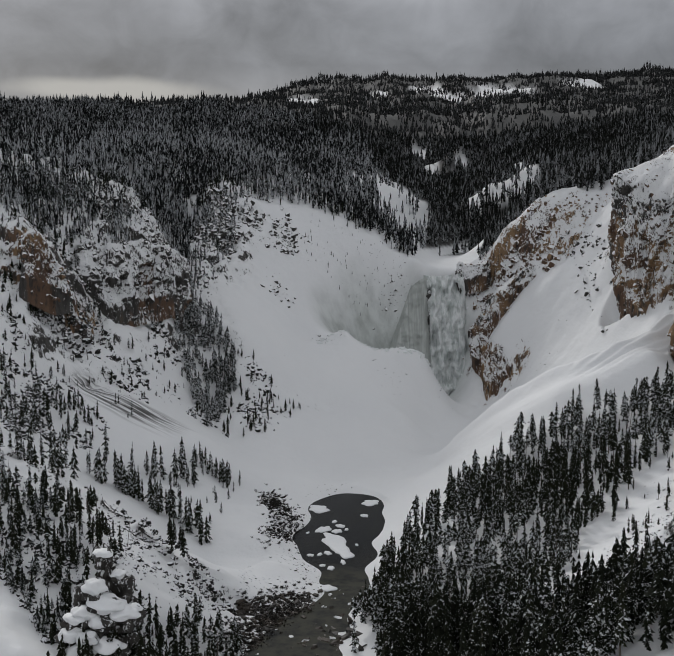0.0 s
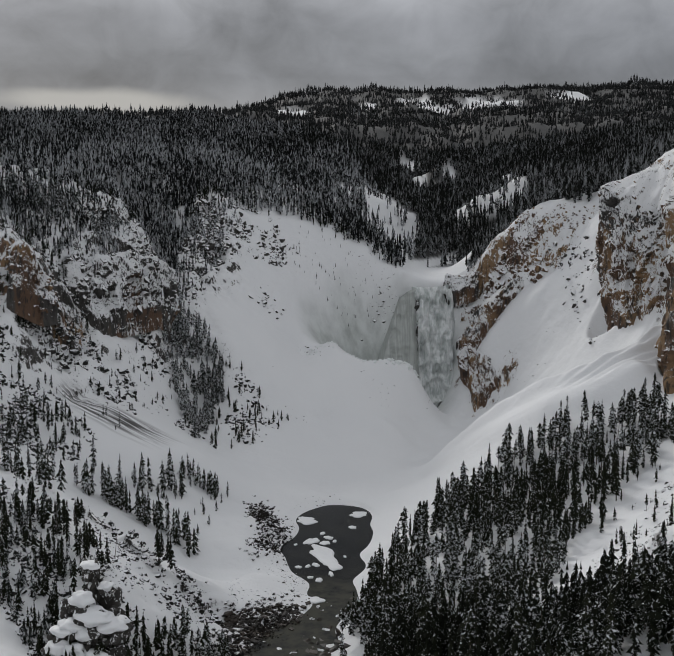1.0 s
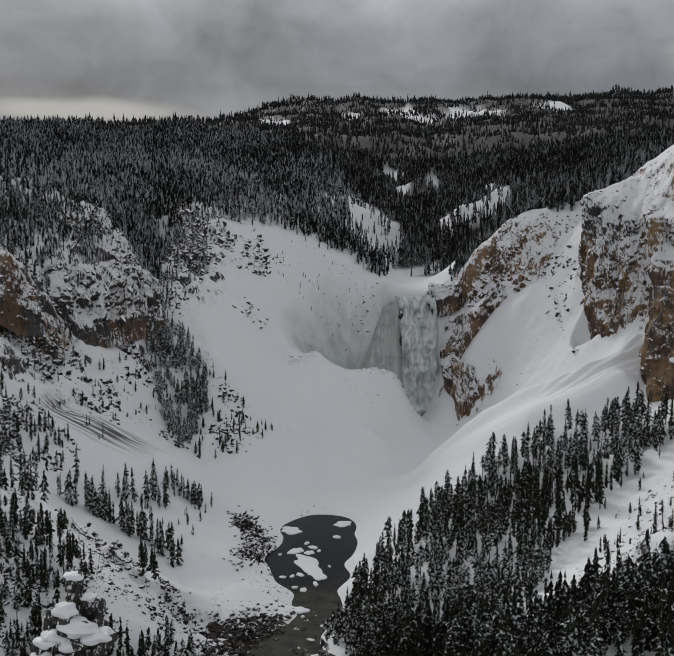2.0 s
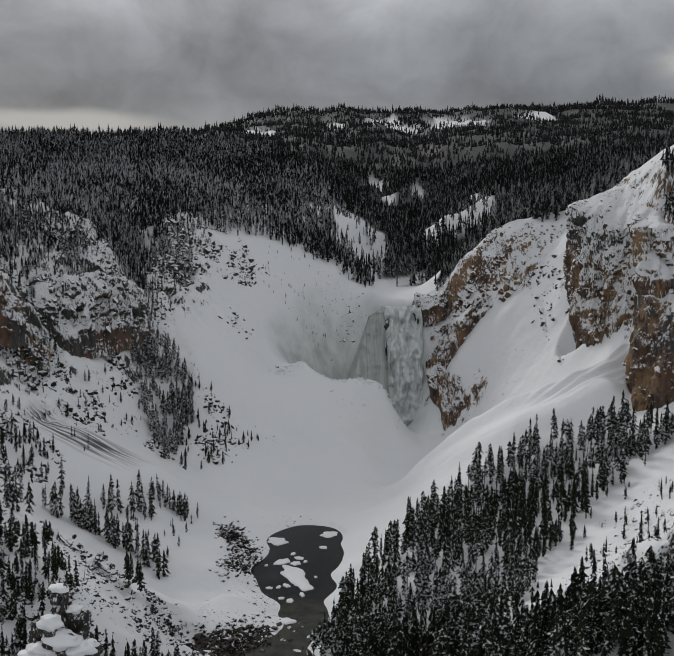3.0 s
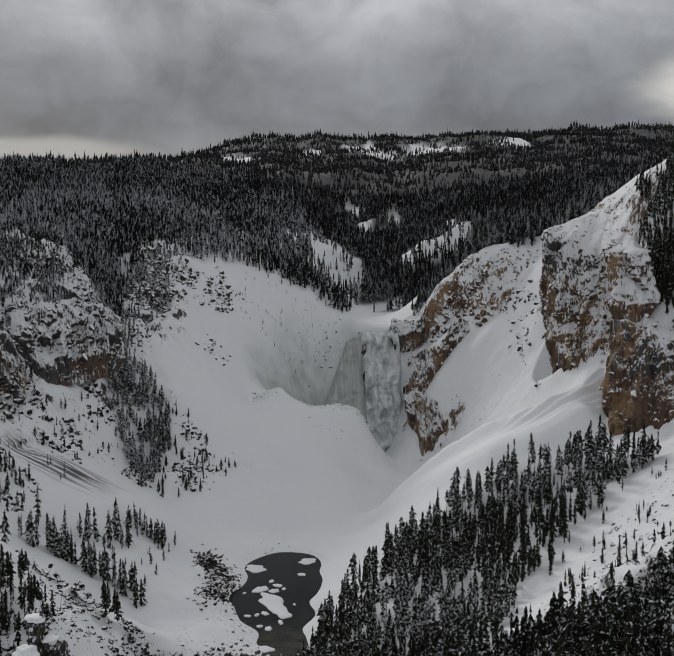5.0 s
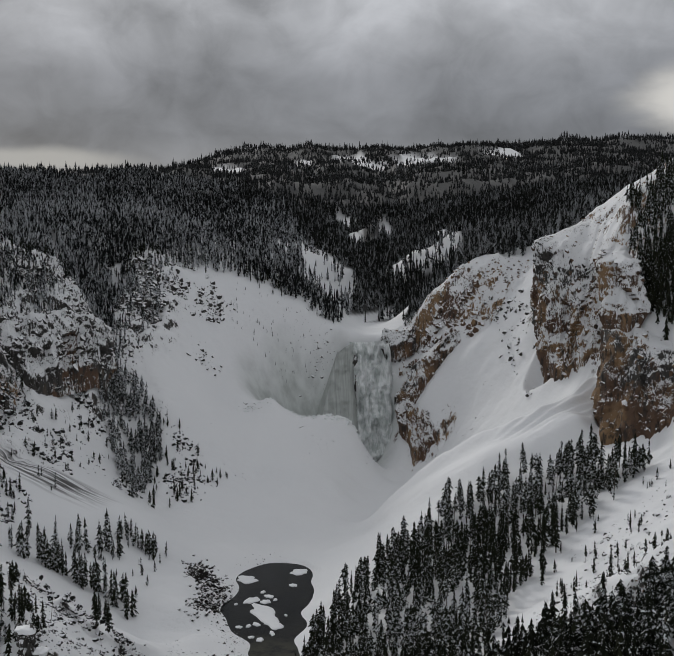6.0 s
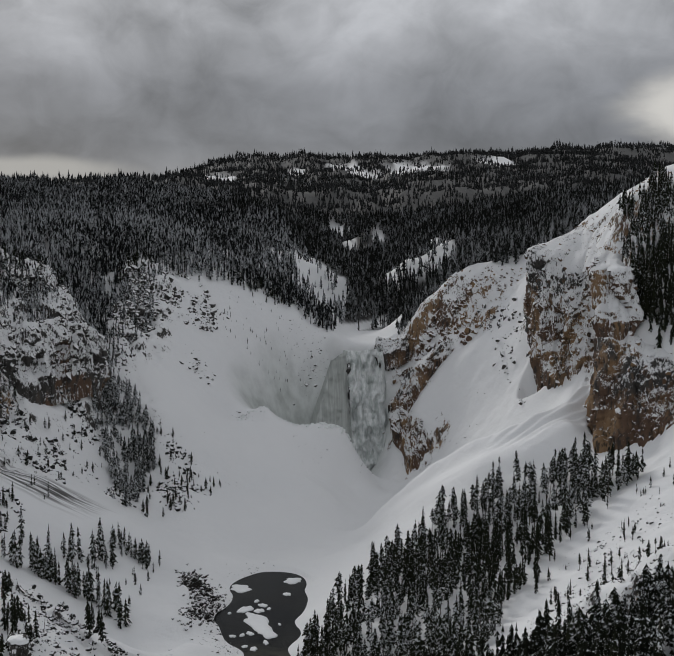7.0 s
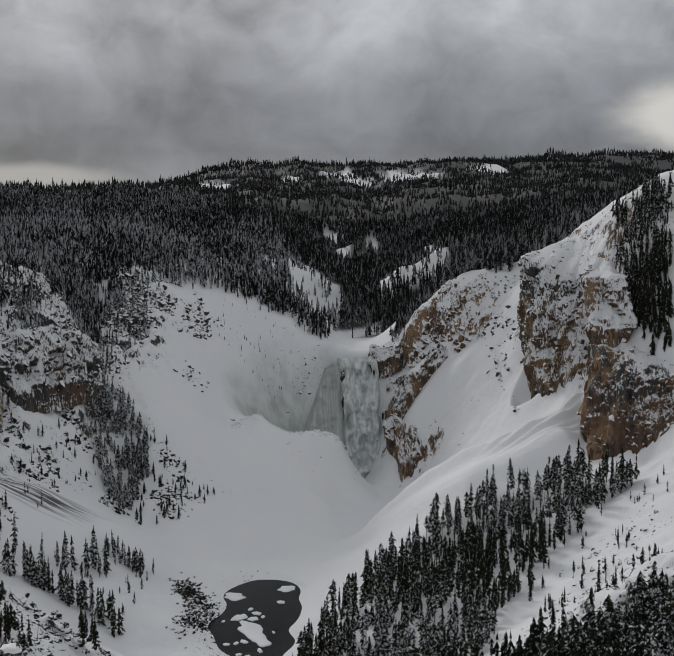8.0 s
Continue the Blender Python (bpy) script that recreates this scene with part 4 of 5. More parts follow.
p = Paint("warm_snow_capped_rock", 0.85)
cap = p.span(p.math("ADD", p.up(), p.math("MULTIPLY", p.math("SUBTRACT", p.noise(0.5, 4), 0.5), 0.7)), 0.3, 0.42)
WARM_ROCK = p.done(p.mix(cap, rock_colour(p), (0.82, 0.83, 0.85)), p.noise(0.9, 5, 0.7), 0.7, 0.6)
p = Paint("winter_scrub", 0.9)
SCRUB = p.done(p.mix(p.span(p.math("ADD", p.up(), p.math("MULTIPLY", p.noise(1.1, 4), 0.9)), 0.95, 1.05), (0.012, 0.012, 0.01), (0.75, 0.76, 0.78)))
strewn("cliff_rocks", along(["cliff_rim", "ledge_back"], 320, 9, 61), rock_sizes(320, 61, 1.2, 4), WARM_ROCK, "snow-capped brown blocks on the cliff", "rock", 61)
strewn("spur_rocks", along(["spur_crest", "spur_band", "spur_face"], 280, 5, 62), rock_sizes(280, 62, 1.4, 5.5), WARM_ROCK, "snow-capped brown outcrops on the spur by the falls", "rock", 62)
strewn("crag_rocks", along(["left_rim", "left_spur", "left_spur_foot"], 700, 15, 63), rock_sizes(700, 63, 0.9, 3.6), ROCK, "snow-capped dark crags", "rock", 63)
strewn("bench_rocks", along(["left_bench", "near_spur"], 300, 5, 64), rock_sizes(300, 64, 0.8, 3), ROCK, "small dark rocks poking out of the snow", "rock", 64)
strewn("shore_rocks", along(["river_bank_left", "rapids"], 700, 4, 67), rock_sizes(700, 67, 0.6, 3.2), WET_ROCK, "wet brown rocks along the river", "rock", 67, 0.6)


def in_zone(name, zone, number, low, high, material, label, seed, clump=0.0, flat=1.0):
    """Stones or scrub in a zone, gathered into clumps by noise."""
    c = scatter(ZONES[zone], number * 4, seed)
    order = np.argsort(-(rough_noise(c[:, 0], c[:, 1], 24, 3, 0.6, seed) * clump + np.random.default_rng(seed).uniform(0, 1, len(c))))
    c = c[order[:number]]
    strewn(name, c, rock_sizes(number, seed, low, high), material, label, "rock", seed, flat)


in_zone("slope_stones", "stones_upper", 620, 0.6, 4.0, SCRUB, "dark rocks and scrub scattered below the crag", 71, 3.0)
in_zone("slope_scrub", "stones_dense", 800, 0.8, 4.2, SCRUB, "snow-laden scrub and rocks on the slope", 72, 2.5, 0.9)
in_zone("face_scrub", "near_face", 520, 0.6, 3.6, SCRUB, "snow-laden scrub and rock on the near face", 85, 1.0, 1.0)
in_zone("bench_scrub", "stones_front", 900, 0.4, 2.6, SCRUB, "snow-laden scrub on the near slope", 73, 1.5, 0.9)
in_zone("gully_scrub", "stones_gully", 330, 0.6, 3.0, SCRUB, "scrub and saplings beside the gully", 74, 1.5, 1.2)
in_zone("brow_rocks", "stones_brow", 1000, 0.8, 5.5, ROCK, "dark rocks on the snowy brow", 75, 0.6)
# besides real rocks, extra stones added as the small dark shadows of hummocks
in_zone("spur_stones", "stones_spur", 650, 0.5, 2.6, ROCK, "small rocks on open snow, some standing in for hummock shadows", 76, 1.0)
in_zone("saddle_rocks", "stones_saddle", 110, 1.0, 5.0, ROCK, "rocks and scrub in the upper snow gully", 77, 0.5)
in_zone("crag_blocks", "crag_slope", 500, 0.8, 3.2, ROCK, "dark snow-capped blocks of the crag", 81, 0.8, 0.8)
p = Paint("bare_brush", 0.95)
TWIGS = p.done(p.mix(p.span(p.noise(1.2, 4, 0.7), 0.64, 0.72), (0.014, 0.011, 0.008), (0.5, 0.5, 0.5)))


def bush(rng, twigs=26):
    """Bare twigs fanning out from one root, about one metre high."""
    v, f = [], []
    for _ in range(twigs):
        a, out, up = rng.uniform(0, 6.28), rng.uniform(0.2, 1.1), rng.uniform(0.35, 1.0)
        w = rng.uniform(0.05, 0.12)
        k = len(v)
        v += [(math.cos(a + 1.6) * w, math.sin(a + 1.6) * w, -0.1), (math.cos(a - 1.6) * w, math.sin(a - 1.6) * w, -0.1), (math.cos(a) * out, math.sin(a) * out, up),
              (math.cos(a + 1.6) * w + math.cos(a) * out * 0.5, math.sin(a + 1.6) * w + math.sin(a) * out * 0.5, up * 0.6)]
        f += [(k, k + 1, k + 3), (k + 1, k + 2, k + 3)]
    return np.array(v), np.array(f)


BUSHES = [bush(rng) for _ in range(5)]
for name, zone, number, tall in (("bank_brush", "scrub_bank", 700, 1.4), ("shore_brush", "brush_shore", 760, 1.5)):
    spots_here = scatter(ZONES[zone], number, number + len(name)) + np.random.default_rng(number).normal(0, (3.0, 6.0), (number, 2))
    wood(name, spots_here, np.random.default_rng(7).uniform(0.8, tall, number), BUSHES, TWIGS, "dark leafless brush at the edge of the river", 78)
strewn("rapid_boulders", along(["rapids", "rapids_right"], 260, 8, 83), rock_sizes(260, 83, 1.6, 5), WET_ROCK, "wet dark boulders breaking the rapids", "rock", 83, 0.8)
strewn("snowy_boulders", along(["rapids", "rapids_right"], 45, 9, 84), rock_sizes(45, 84, 2, 5), ROCK, "snow-capped boulders in the rapids", "rock", 84, 0.8)
in_zone("rapid_stones", "scrub_shore", 900, 1.4, 4.2, WET_ROCK, "wet brown stones in the rapids", 82, 0.5, 0.6)
in_zone("bank_scrub", "scrub_bank", 120, 0.8, 3.0, SCRUB, "dark rocks at the edge of the pool", 78, 1.0, 0.7)
in_zone("bank_hummocks", "bank_flat", 300, 0.4, 1.7, SCRUB, "small stones and twigs poking out of the snowy river flat", 86, 1.5, 0.6)
in_zone("bank_stones", "scrub_shore", 800, 0.6, 3.6, WET_ROCK, "brown stones on the river bank", 79, 0.6, 0.6)


# ---- ice floes on the pool ----
def floe(x, y, rx, ry, turn, high=0.5):
    bm = bmesh.new()
    n = 22
    ring = []
    for i in range(n):
        a = 6.283 * i / n
        k = 1 + 0.22 * math.sin(2 * a + x) + 0.14 * math.sin(5 * a + y) + random.uniform(-0.06, 0.06)
        ring.append((math.cos(a) * rx * k, math.sin(a) * ry * k))
    for scale, z in ((1.0, -0.25), (1.0, high * 0.4), (0.9, high * 0.85), (0.55, high)):
        for u, v in ring:
            bm.verts.new((u * scale, v * scale, z))
    bm.verts.ensure_lookup_table()
    for r in range(3):
        for i in range(n):
            j = (i + 1) % n
            bm.faces.new([bm.verts[q] for q in (r * n + i, r * n + j, r * n + n + j, r * n + n + i)]).smooth = True
    bm.faces.new([bm.verts[3 * n + i] for i in range(n)])
    me = bpy.data.meshes.new("ice_floe")
    bm.to_mesh(me)
    bm.free()
    me.materials.append(SNOW)
    ob = tagged(new("ice_floe", me), "snow-covered ice floe on the dark pool", "ice floe", "floes on the pool")
    ob.matrix_basis = pose(x, y, -0.4, 0, 0, turn)


floe(0.2, 528.0, 4.9, 14.4, 20)
floe(-5.4, 547.7, 2.7, 5.8, -20)
floe(4.1, 513.8, 4.0, 7.4, 10)
floe(-8.0, 582.5, 5.4, 5.8, 12)
floe(18.0, 594.1, 4.7, 4.6, 0)
floe(14.4, 570.9, 1.6, 2.8, 0)
floe(9.6, 617.1, 4.8, 4.1, 0)
floe(-0.2, 560.4, 1.2, 2.0, 0)
floe(2.6, 553.4, 2.0, 2.6, 0)
floe(1.0, 545.1, 2.1, 3.2, 10)
floe(5.5, 547.9, 1.0, 1.6, 0)
floe(-12.6, 542.2, 0.8, 1.3, 0)
floe(-10.6, 509.3, 1.3, 1.7, 0)
floe(-6.5, 510.6, 1.1, 1.7, 0)
floe(-3.1, 512.5, 1.6, 2.3, 0)
floe(3.6, 500.2, 1.1, 2.7, 0)
floe(-1.5, 492.2, 1.8, 2.1, 0)
floe(-5.2, 495.5, 1.1, 1.6, 0)
floe(-3.8, 467.8, 4.0, 4.2, 5)
floe(9.9, 524.4, 0.7, 1.2, 0)
floe(-18.4, 561.5, 1.0, 1.4, 0)

p = Paint("tower_rock", 0.85)
ROCK_FACE = p.done(p.mix(p.span(p.noise(0.8, 5, 0.7, (1, 1, 0.5)), 0.56, 0.6), p.mix(p.noise(0.5, 5), (0.012, 0.011, 0.01), (0.06, 0.054, 0.047)), (0.72, 0.73, 0.745)), p.noise(0.9, 5, 0.7), 0.7, 0.6)
# lumps of the tower: place, radius, how flat
TOWER = [(-72.8, 366.0, 46.9, 2.7, 0.5), (-71.7, 367.0, 39.9, 2.0, 0.6), (-67.8, 365.0, 40.5, 2.0, 0.6), (-74.4, 360.0, 38.0, 3.2, 0.8), (-70.6, 358.0, 33.3, 5.1, 0.45), (-77.2, 357.0, 30.8, 3.6, 0.5), (-65.4, 358.0, 30.5, 4.3, 0.45), (-79.6, 356.0, 29.3, 3.1, 0.5), (-72.0, 355.0, 28.6, 3.0, 0.6), (-80.6, 354.0, 24.8, 3.4, 0.65), (-75.4, 353.0, 24.1, 3.0, 0.7), (-62.5, 361.0, 30.8, 2.3, 0.6), (-77.1, 352.0, 19.9, 4.3, 0.7), (-68.8, 353.0, 22.0, 3.8, 0.6)]


# loose groups of rocks: x, y, how many, spread, largest
for k, (x, y, n, spread, big) in enumerate([(28, 888, 34, 6.0, 1.6), (44, 878, 60, 5.0, 3.2), (-8, 801, 24, 4.0, 2.8), (-39, 824, 44, 4.5, 4.5), (-34, 870, 44, 6.0, 4.5), (-69, 868, 40, 14.0, 3.5), (-72, 854, 20, 6.0, 2.5), (166, 794, 22, 6.0, 4.0), (139, 786, 10, 7.0, 1.5), (38, 778, 20, 7.0, 1.8), (75, 796, 14, 5.0, 1.6), (-2, 614, 14, 6.0, 2.5), (-16, 728, 6, 3.0, 1.5), (-50, 728, 30, 16.0, 1.5), (129, 501, 24, 10.0, 1.5), (37, 885, 26, 9.0, 2.0), (-111, 664, 40, 14.0, 3.0), (-96, 672, 30, 9.0, 3.0), (-143, 638, 30, 10.0, 3.0)]):
    strewn('rock_group', np.random.default_rng(200 + k).normal((x, y), spread, (n, 2)), rock_sizes(n, 200 + k, 0.6, big), ROCK, 'small group of dark rocks in the snow', 'rock', 200 + k, 0.8)

p = Paint("broken_ice", 0.5)
BROKEN = p.done(p.mix(p.noise(0.4, 4), (0.66, 0.70, 0.69), (0.85, 0.86, 0.86)), p.noise(0.9, 4), 0.4, 0.4)
strewn("cone_blocks", along(["cone_crest"], 120, 2.6, 95), rock_sizes(120, 95, 2.0, 6.0), BROKEN, "broken blocks of snow and ice along the cone", "ice", 95, 0.8, 0.26)


def river_boulder(x, y, size, turn, tall):
    v, f = BOULDERS[int(turn) % len(BOULDERS)]
    v = v / (np.linalg.norm(v, axis=1)[:, None] ** 0.6 + 0.05) * 0.62
    me = mesh_of("boulder", v * np.array((1.1, 0.95, tall)) * size, f, False)
    snowy = turn > 150
    me.materials.append(ROCK if snowy else WET_ROCK)
    ob = tagged(new("boulder", me), "snow-capped boulder standing in the shallow rapids" if snowy else "wet brown boulder standing in the shallow rapids", "rock", "boulders in the rapids")
    ob.matrix_basis = pose(x, y, float(ground_height(np.array([x]), np.array([y]))[0]) + 0.25 * size * tall, 0, 0, turn)


for x, y in along(["rapids"], 60, 4.5, 96):
    if y > 385:
        river_boulder(float(x), float(y), rng.uniform(1.4, 3.6), rng.uniform(0, 360), rng.uniform(0.5, 0.9))

# ---- the half-frozen falls ----
p = Paint("falling_water", 0.5)
FALLING = p.done(p.mix(p.span(p.noise(0.35, 5, 0.65, (1, 0.05, 0.05), 0.5), 0.3, 0.75), (0.30, 0.318, 0.30), (0.50, 0.525, 0.505)), p.noise(0.7, 3, 0.5, (1, 0.05, 0.03)), 0.2, 0.5)



def fall_sheet(name, parent, top, foot, material, lumps, folds, seed, label, bulge=0.0, rows=70, tuck=2.5, tuck_right=2.5):
    """A hanging sheet between a top line and a foot line, with folds down it and lumps of ice."""
    top, foot = np.array(top, float), np.array(foot, float)
    cols = 60
    u = np.linspace(0, 1, cols)
    at = lambda pts: np.stack([np.interp(u, np.linspace(0, 1, len(pts)), pts[:, k]) for k in range(3)], 1)
    a, b = at(top), at(foot)
    w = np.linspace(0, 1, rows)[:, None, None]
    grid = a[None] * (1 - w) + b[None] * w
    x, y, z = [grid[..., k].ravel() for k in range(3)]
    sag = np.sin(np.pi * np.repeat(np.linspace(0, 1, rows), cols)) * bulge
    fold = rough_noise(x * 1.0, z * 0.12 + 40, 7, 3, 0.55, seed) * folds
    lump = crag_noise(x, y, z * 0.8, 9, 3, seed + 5) * lumps
    edge = np.clip(np.minimum(np.tile(u, rows), 1 - np.tile(u, rows)) * 9, 0, 1)
    y = y - sag - (fold + lump) * (0.35 + 0.65 * edge) + (1 - edge) * np.where(np.tile(u, rows) < 0.5, tuck, tuck_right)
    me = mesh_of(name, np.stack([x, y, z], 1), sheet_faces(cols, rows)[:, ::-1])
    me.materials.append(material)
    ob = new(name, me)
    ob.parent = parent
    return tagged(ob, label)


falls = tagged(new("waterfall"), "tall waterfall half frozen into pale green ice", "waterfall")
fall_sheet('frozen_curtain', falls, [(63.6, 877.0, 91.6), (77.6, 876.0, 91.8), (96.5, 877.0, 94.4)], [(67.3, 846.0, 3.5), (80.8, 842.0, 1.2), (94.2, 838.0, -1.0)], ICE, 10.0, 4.0, 71, 'lumpy pale green frozen curtain', 1.5, tuck_right=9.0)
fall_sheet('falling_water', falls, [(54.0, 872.0, 83.5), (60.0, 873.0, 88.5), (68.2, 876.0, 91.8)], [(34.0, 846.0, 30.0), (52.0, 839.0, 26.0), (68.2, 840.0, 13.5)], FALLING, 2.6, 3.0, 72, 'grey streaks of falling water behind the ice cone', tuck=22.0)


# ---- cliffs and crags ----
def cells(a, c, seed):
    """Broken blocks: for each place the number of its block and how far down the block it lies."""
    i0, j0 = np.floor(a).astype(int), np.floor(c).astype(int)
    best, face, high = np.full(a.shape, 1e9), np.zeros(a.shape), np.zeros(a.shape)
    for di in (-1, 0, 1):
        for dj in (-1, 0, 1):
            i, j = i0 + di, j0 + dj
            px, py = i + 0.15 + 0.7 * hashed(i, j, seed), j + 0.15 + 0.7 * hashed(i, j, seed + 1)
            d = np.maximum(np.abs(a - px) * 1.15, np.abs(c - py)) + 0.25 * np.hypot(a - px, c - py)
            near = d < best
            best = np.where(near, d, best)
            face = np.where(near, hashed(i, j, seed + 2), face)
            high = np.where(near, c - py, high)
    return face, high


def cliff(label, back, top, foot, warm, seed, block=7.0, proud=5.0, step=0.8, snow=(0.0, 0.0, 0.0), blocks=0, largest=4.0):
    """A rock wall between its snowy back edge, its rim and its foot, broken into blocks and ledges."""
    back, top, foot = [np.array(v, float) for v in (back, top, foot)]
    along_top = np.concatenate([[0], np.cumsum(np.linalg.norm(np.diff(top[:, :2], axis=0), axis=1) + 0.01)])
    high = np.mean(np.linalg.norm(top - foot, axis=1))
    cols, rows, cap = max(12, int(along_top[-1] / step)), max(12, int(high / step)), 14
    s = np.linspace(0, along_top[-1], cols)
    at = lambda pts: np.stack([np.interp(s, along_top, pts[:, k]) for k in range(3)], 1)
    bk, tp, ft = at(back), at(top), at(foot)
    tan = np.gradient(at(top)[:, :2], axis=0)
    tan = np.stack([np.convolve(np.pad(tan[:, k], 6, mode="edge"), np.ones(13) / 13, "valid") for k in range(2)], 1)
    tan /= np.linalg.norm(tan, axis=1)[:, None] + 1e-9
    out = np.stack([tan[:, 1], -tan[:, 0]], 1)
    w = np.linspace(0, 1, rows)[:, None, None]
    k = np.linspace(0, 1, cap)[:-1, None, None]
    grid = np.concatenate([bk[None] * (1 - k) + tp[None] * k, tp[None] * (1 - w) + ft[None] * w])
    depth = np.concatenate([k[:, 0, 0] - 1, w[:, 0, 0]])
    D = np.repeat(depth, cols)
    S = np.tile(s, len(depth))
    x, y, z = [grid[..., m].ravel() for m in range(3)]
    skew, skip = rough_noise(S, z * 0.6, 14, 4, 0.6, seed), rough_noise(S, z * 0.5, 11, 4, 0.6, seed + 3)
    big, big_high = cells(S / (block * 1.3) + skew * 0.7, z / (block * 4.2) + skip * 0.9, seed)
    small, small_high = cells(S / (block * 0.5) + skip * 1.3, z / (block * 3.0) + skew * 1.4, seed + 7)
    push = proud * (1.2 * big - 0.3 * big_high - 0.3) + proud * 0.4 * (small - 0.25 * small_high)
    push += crag_noise(x, y, z * 0.35, 8, 4, seed + 20) * 3.2 + rough_noise(S, z * 0.12, 5, 3, 0.6, seed + 9) * 2.6
    fade = np.clip(1 + D * 2.4, 0, 1) * np.clip((1.0 - D) * 6, 0.4, 1)
    ends = np.clip(np.minimum(S, along_top[-1] - S) / 4.0, 0, 1)
    push = push * fade - (1 - ends) * 3
    O = np.tile(out, (len(depth), 1))
    x, y = x + O[:, 0] * push, y + O[:, 1] * push
    rim = rough_noise(S, 0 * S, 13, 4, 0.6, seed + 31) * 5.0 * np.clip(1 - D * 2.5, 0, 1) * np.clip(1 + D, 0.3, 1)
    z = z + rim + np.clip(D + 1, 0, 1) * (D <= 0) * rough_noise(x, y, 9, 4, 0.6, seed + 30) * 3.4 - np.clip((D - 0.86) / 0.14, 0, 1) * 9 - (D <= -0.999) * 5
    me = mesh_of("cliff", np.stack([x, y, z], 1), sheet_faces(cols, len(depth))[:, ::-1])
    u = S / along_top[-1]
    tone = np.clip(np.interp(u, np.linspace(0, 1, len(warm)), [v[0] for v in warm]) * (1 - np.clip(D, 0, 1)) + np.interp(u, np.linspace(0, 1, len(warm)), [v[1] for v in warm]) * np.clip(D, 0, 1), 0, 1)
    me.attributes.new("warm", "FLOAT", "POINT").data.foreach_set("value", tone.astype(np.float32))
    hold = np.where(D < 0, snow[0], snow[1] + (snow[2] - snow[1]) * np.clip(D, 0, 1))
    me.attributes.new("hold", "FLOAT", "POINT").data.foreach_set("value", hold.astype(np.float32))
    me.materials.append(CLIFF)
    thing = tagged(new("cliff", me), label, "cliff")
    if blocks:
        pick = np.random.default_rng(seed)
        spots_on = pick.choice(np.nonzero((D > -0.75) & (D < 0.97))[0], blocks)
        vs, fs, base = [], [], 0
        for q in spots_on:
            bv, bf = BOULDERS[int(pick.integers(len(BOULDERS)))]
            turn, size = pick.uniform(0, 6.28), 1.0 + (largest - 1.0) * pick.uniform() ** 2.2
            ca, sa = math.cos(turn), math.sin(turn)
            tall = pick.uniform(0.7, 1.5)
            vs.append(np.stack([(bv[:, 0] * ca - bv[:, 1] * sa) * size + x[q], (bv[:, 0] * sa + bv[:, 1] * ca) * size + y[q], bv[:, 2] * size * tall + z[q] - 0.1 * size], 1))
            fs.append(bf + base)
            base += len(bv)
        rubble = mesh_of("rubble", np.concatenate(vs), np.concatenate(fs), False)
        rubble.materials.append(WARM_ROCK if np.mean(tone) > 0.35 else ROCK)
        ob = tagged(new("rubble", rubble), "loose angular blocks under caps of snow", kind="stuff")
        ob.parent = thing
    return thing


cliff('brown and grey rhyolite cliff streaked with snow above a gully',
      [(189.0, 802.0, 166.0), (182.3, 768.0, 169.1), (200.4, 776.0, 175.3), (217.2, 780.0, 181.5), (227.4, 784.0, 192.1), (238.1, 778.0, 189.4), (250.5, 772.0, 195.4), (260.5, 772.0, 198.2)],
      [(186.2, 790.0, 163.2), (178.8, 752.0, 167.4), (184.1, 744.0, 159.8), (194.4, 736.0, 154.0), (201.7, 728.0, 150.2), (210.1, 720.0, 157.4), (212.7, 708.0, 153.2), (225.6, 714.0, 150.4)],
      [(180.5, 772.0, 105.3), (179.7, 742.0, 79.7), (181.8, 728.0, 75.1), (186.5, 716.0, 77.3), (191.6, 706.0, 88.1), (197.8, 700.0, 91.2), (202.6, 690.0, 95.5), (213.7, 690.0, 94.2)],
      [(0.5, 0.5), (0.45, 0.6), (0.3, 0.7), (0.4, 0.85), (0.6, 1), (0.8, 1), (0.8, 1)], 300, 6, 4, snow=(-0.05, 0.2, 0.04), blocks=420, largest=4.5)
cliff('snow-capped rock pillar at the corner of the buttress',
      [(206.8, 704.0, 158.3), (205.7, 692.0, 160.9), (211.3, 692.0, 161.5), (215.7, 692.0, 156.4), (227.9, 715.0, 147.2)],
      [(201.3, 690.0, 157.5), (192.5, 655.0, 158.0), (196.6, 650.0, 156.7), (203.1, 656.0, 151.1), (217.7, 690.0, 143.0)],
      [(199.6, 680.0, 119.0), (190.3, 645.0, 119.1), (196.6, 640.0, 120.0), (203.5, 646.0, 121.4), (218.1, 680.0, 119.1)],
      [(0.9, 1), (0.9, 1), (0.5, 0.5), (0.3, 0.3)], 340, 5.0, 5.0, snow=(0.3, 0.25, 0.3), blocks=70, largest=4)
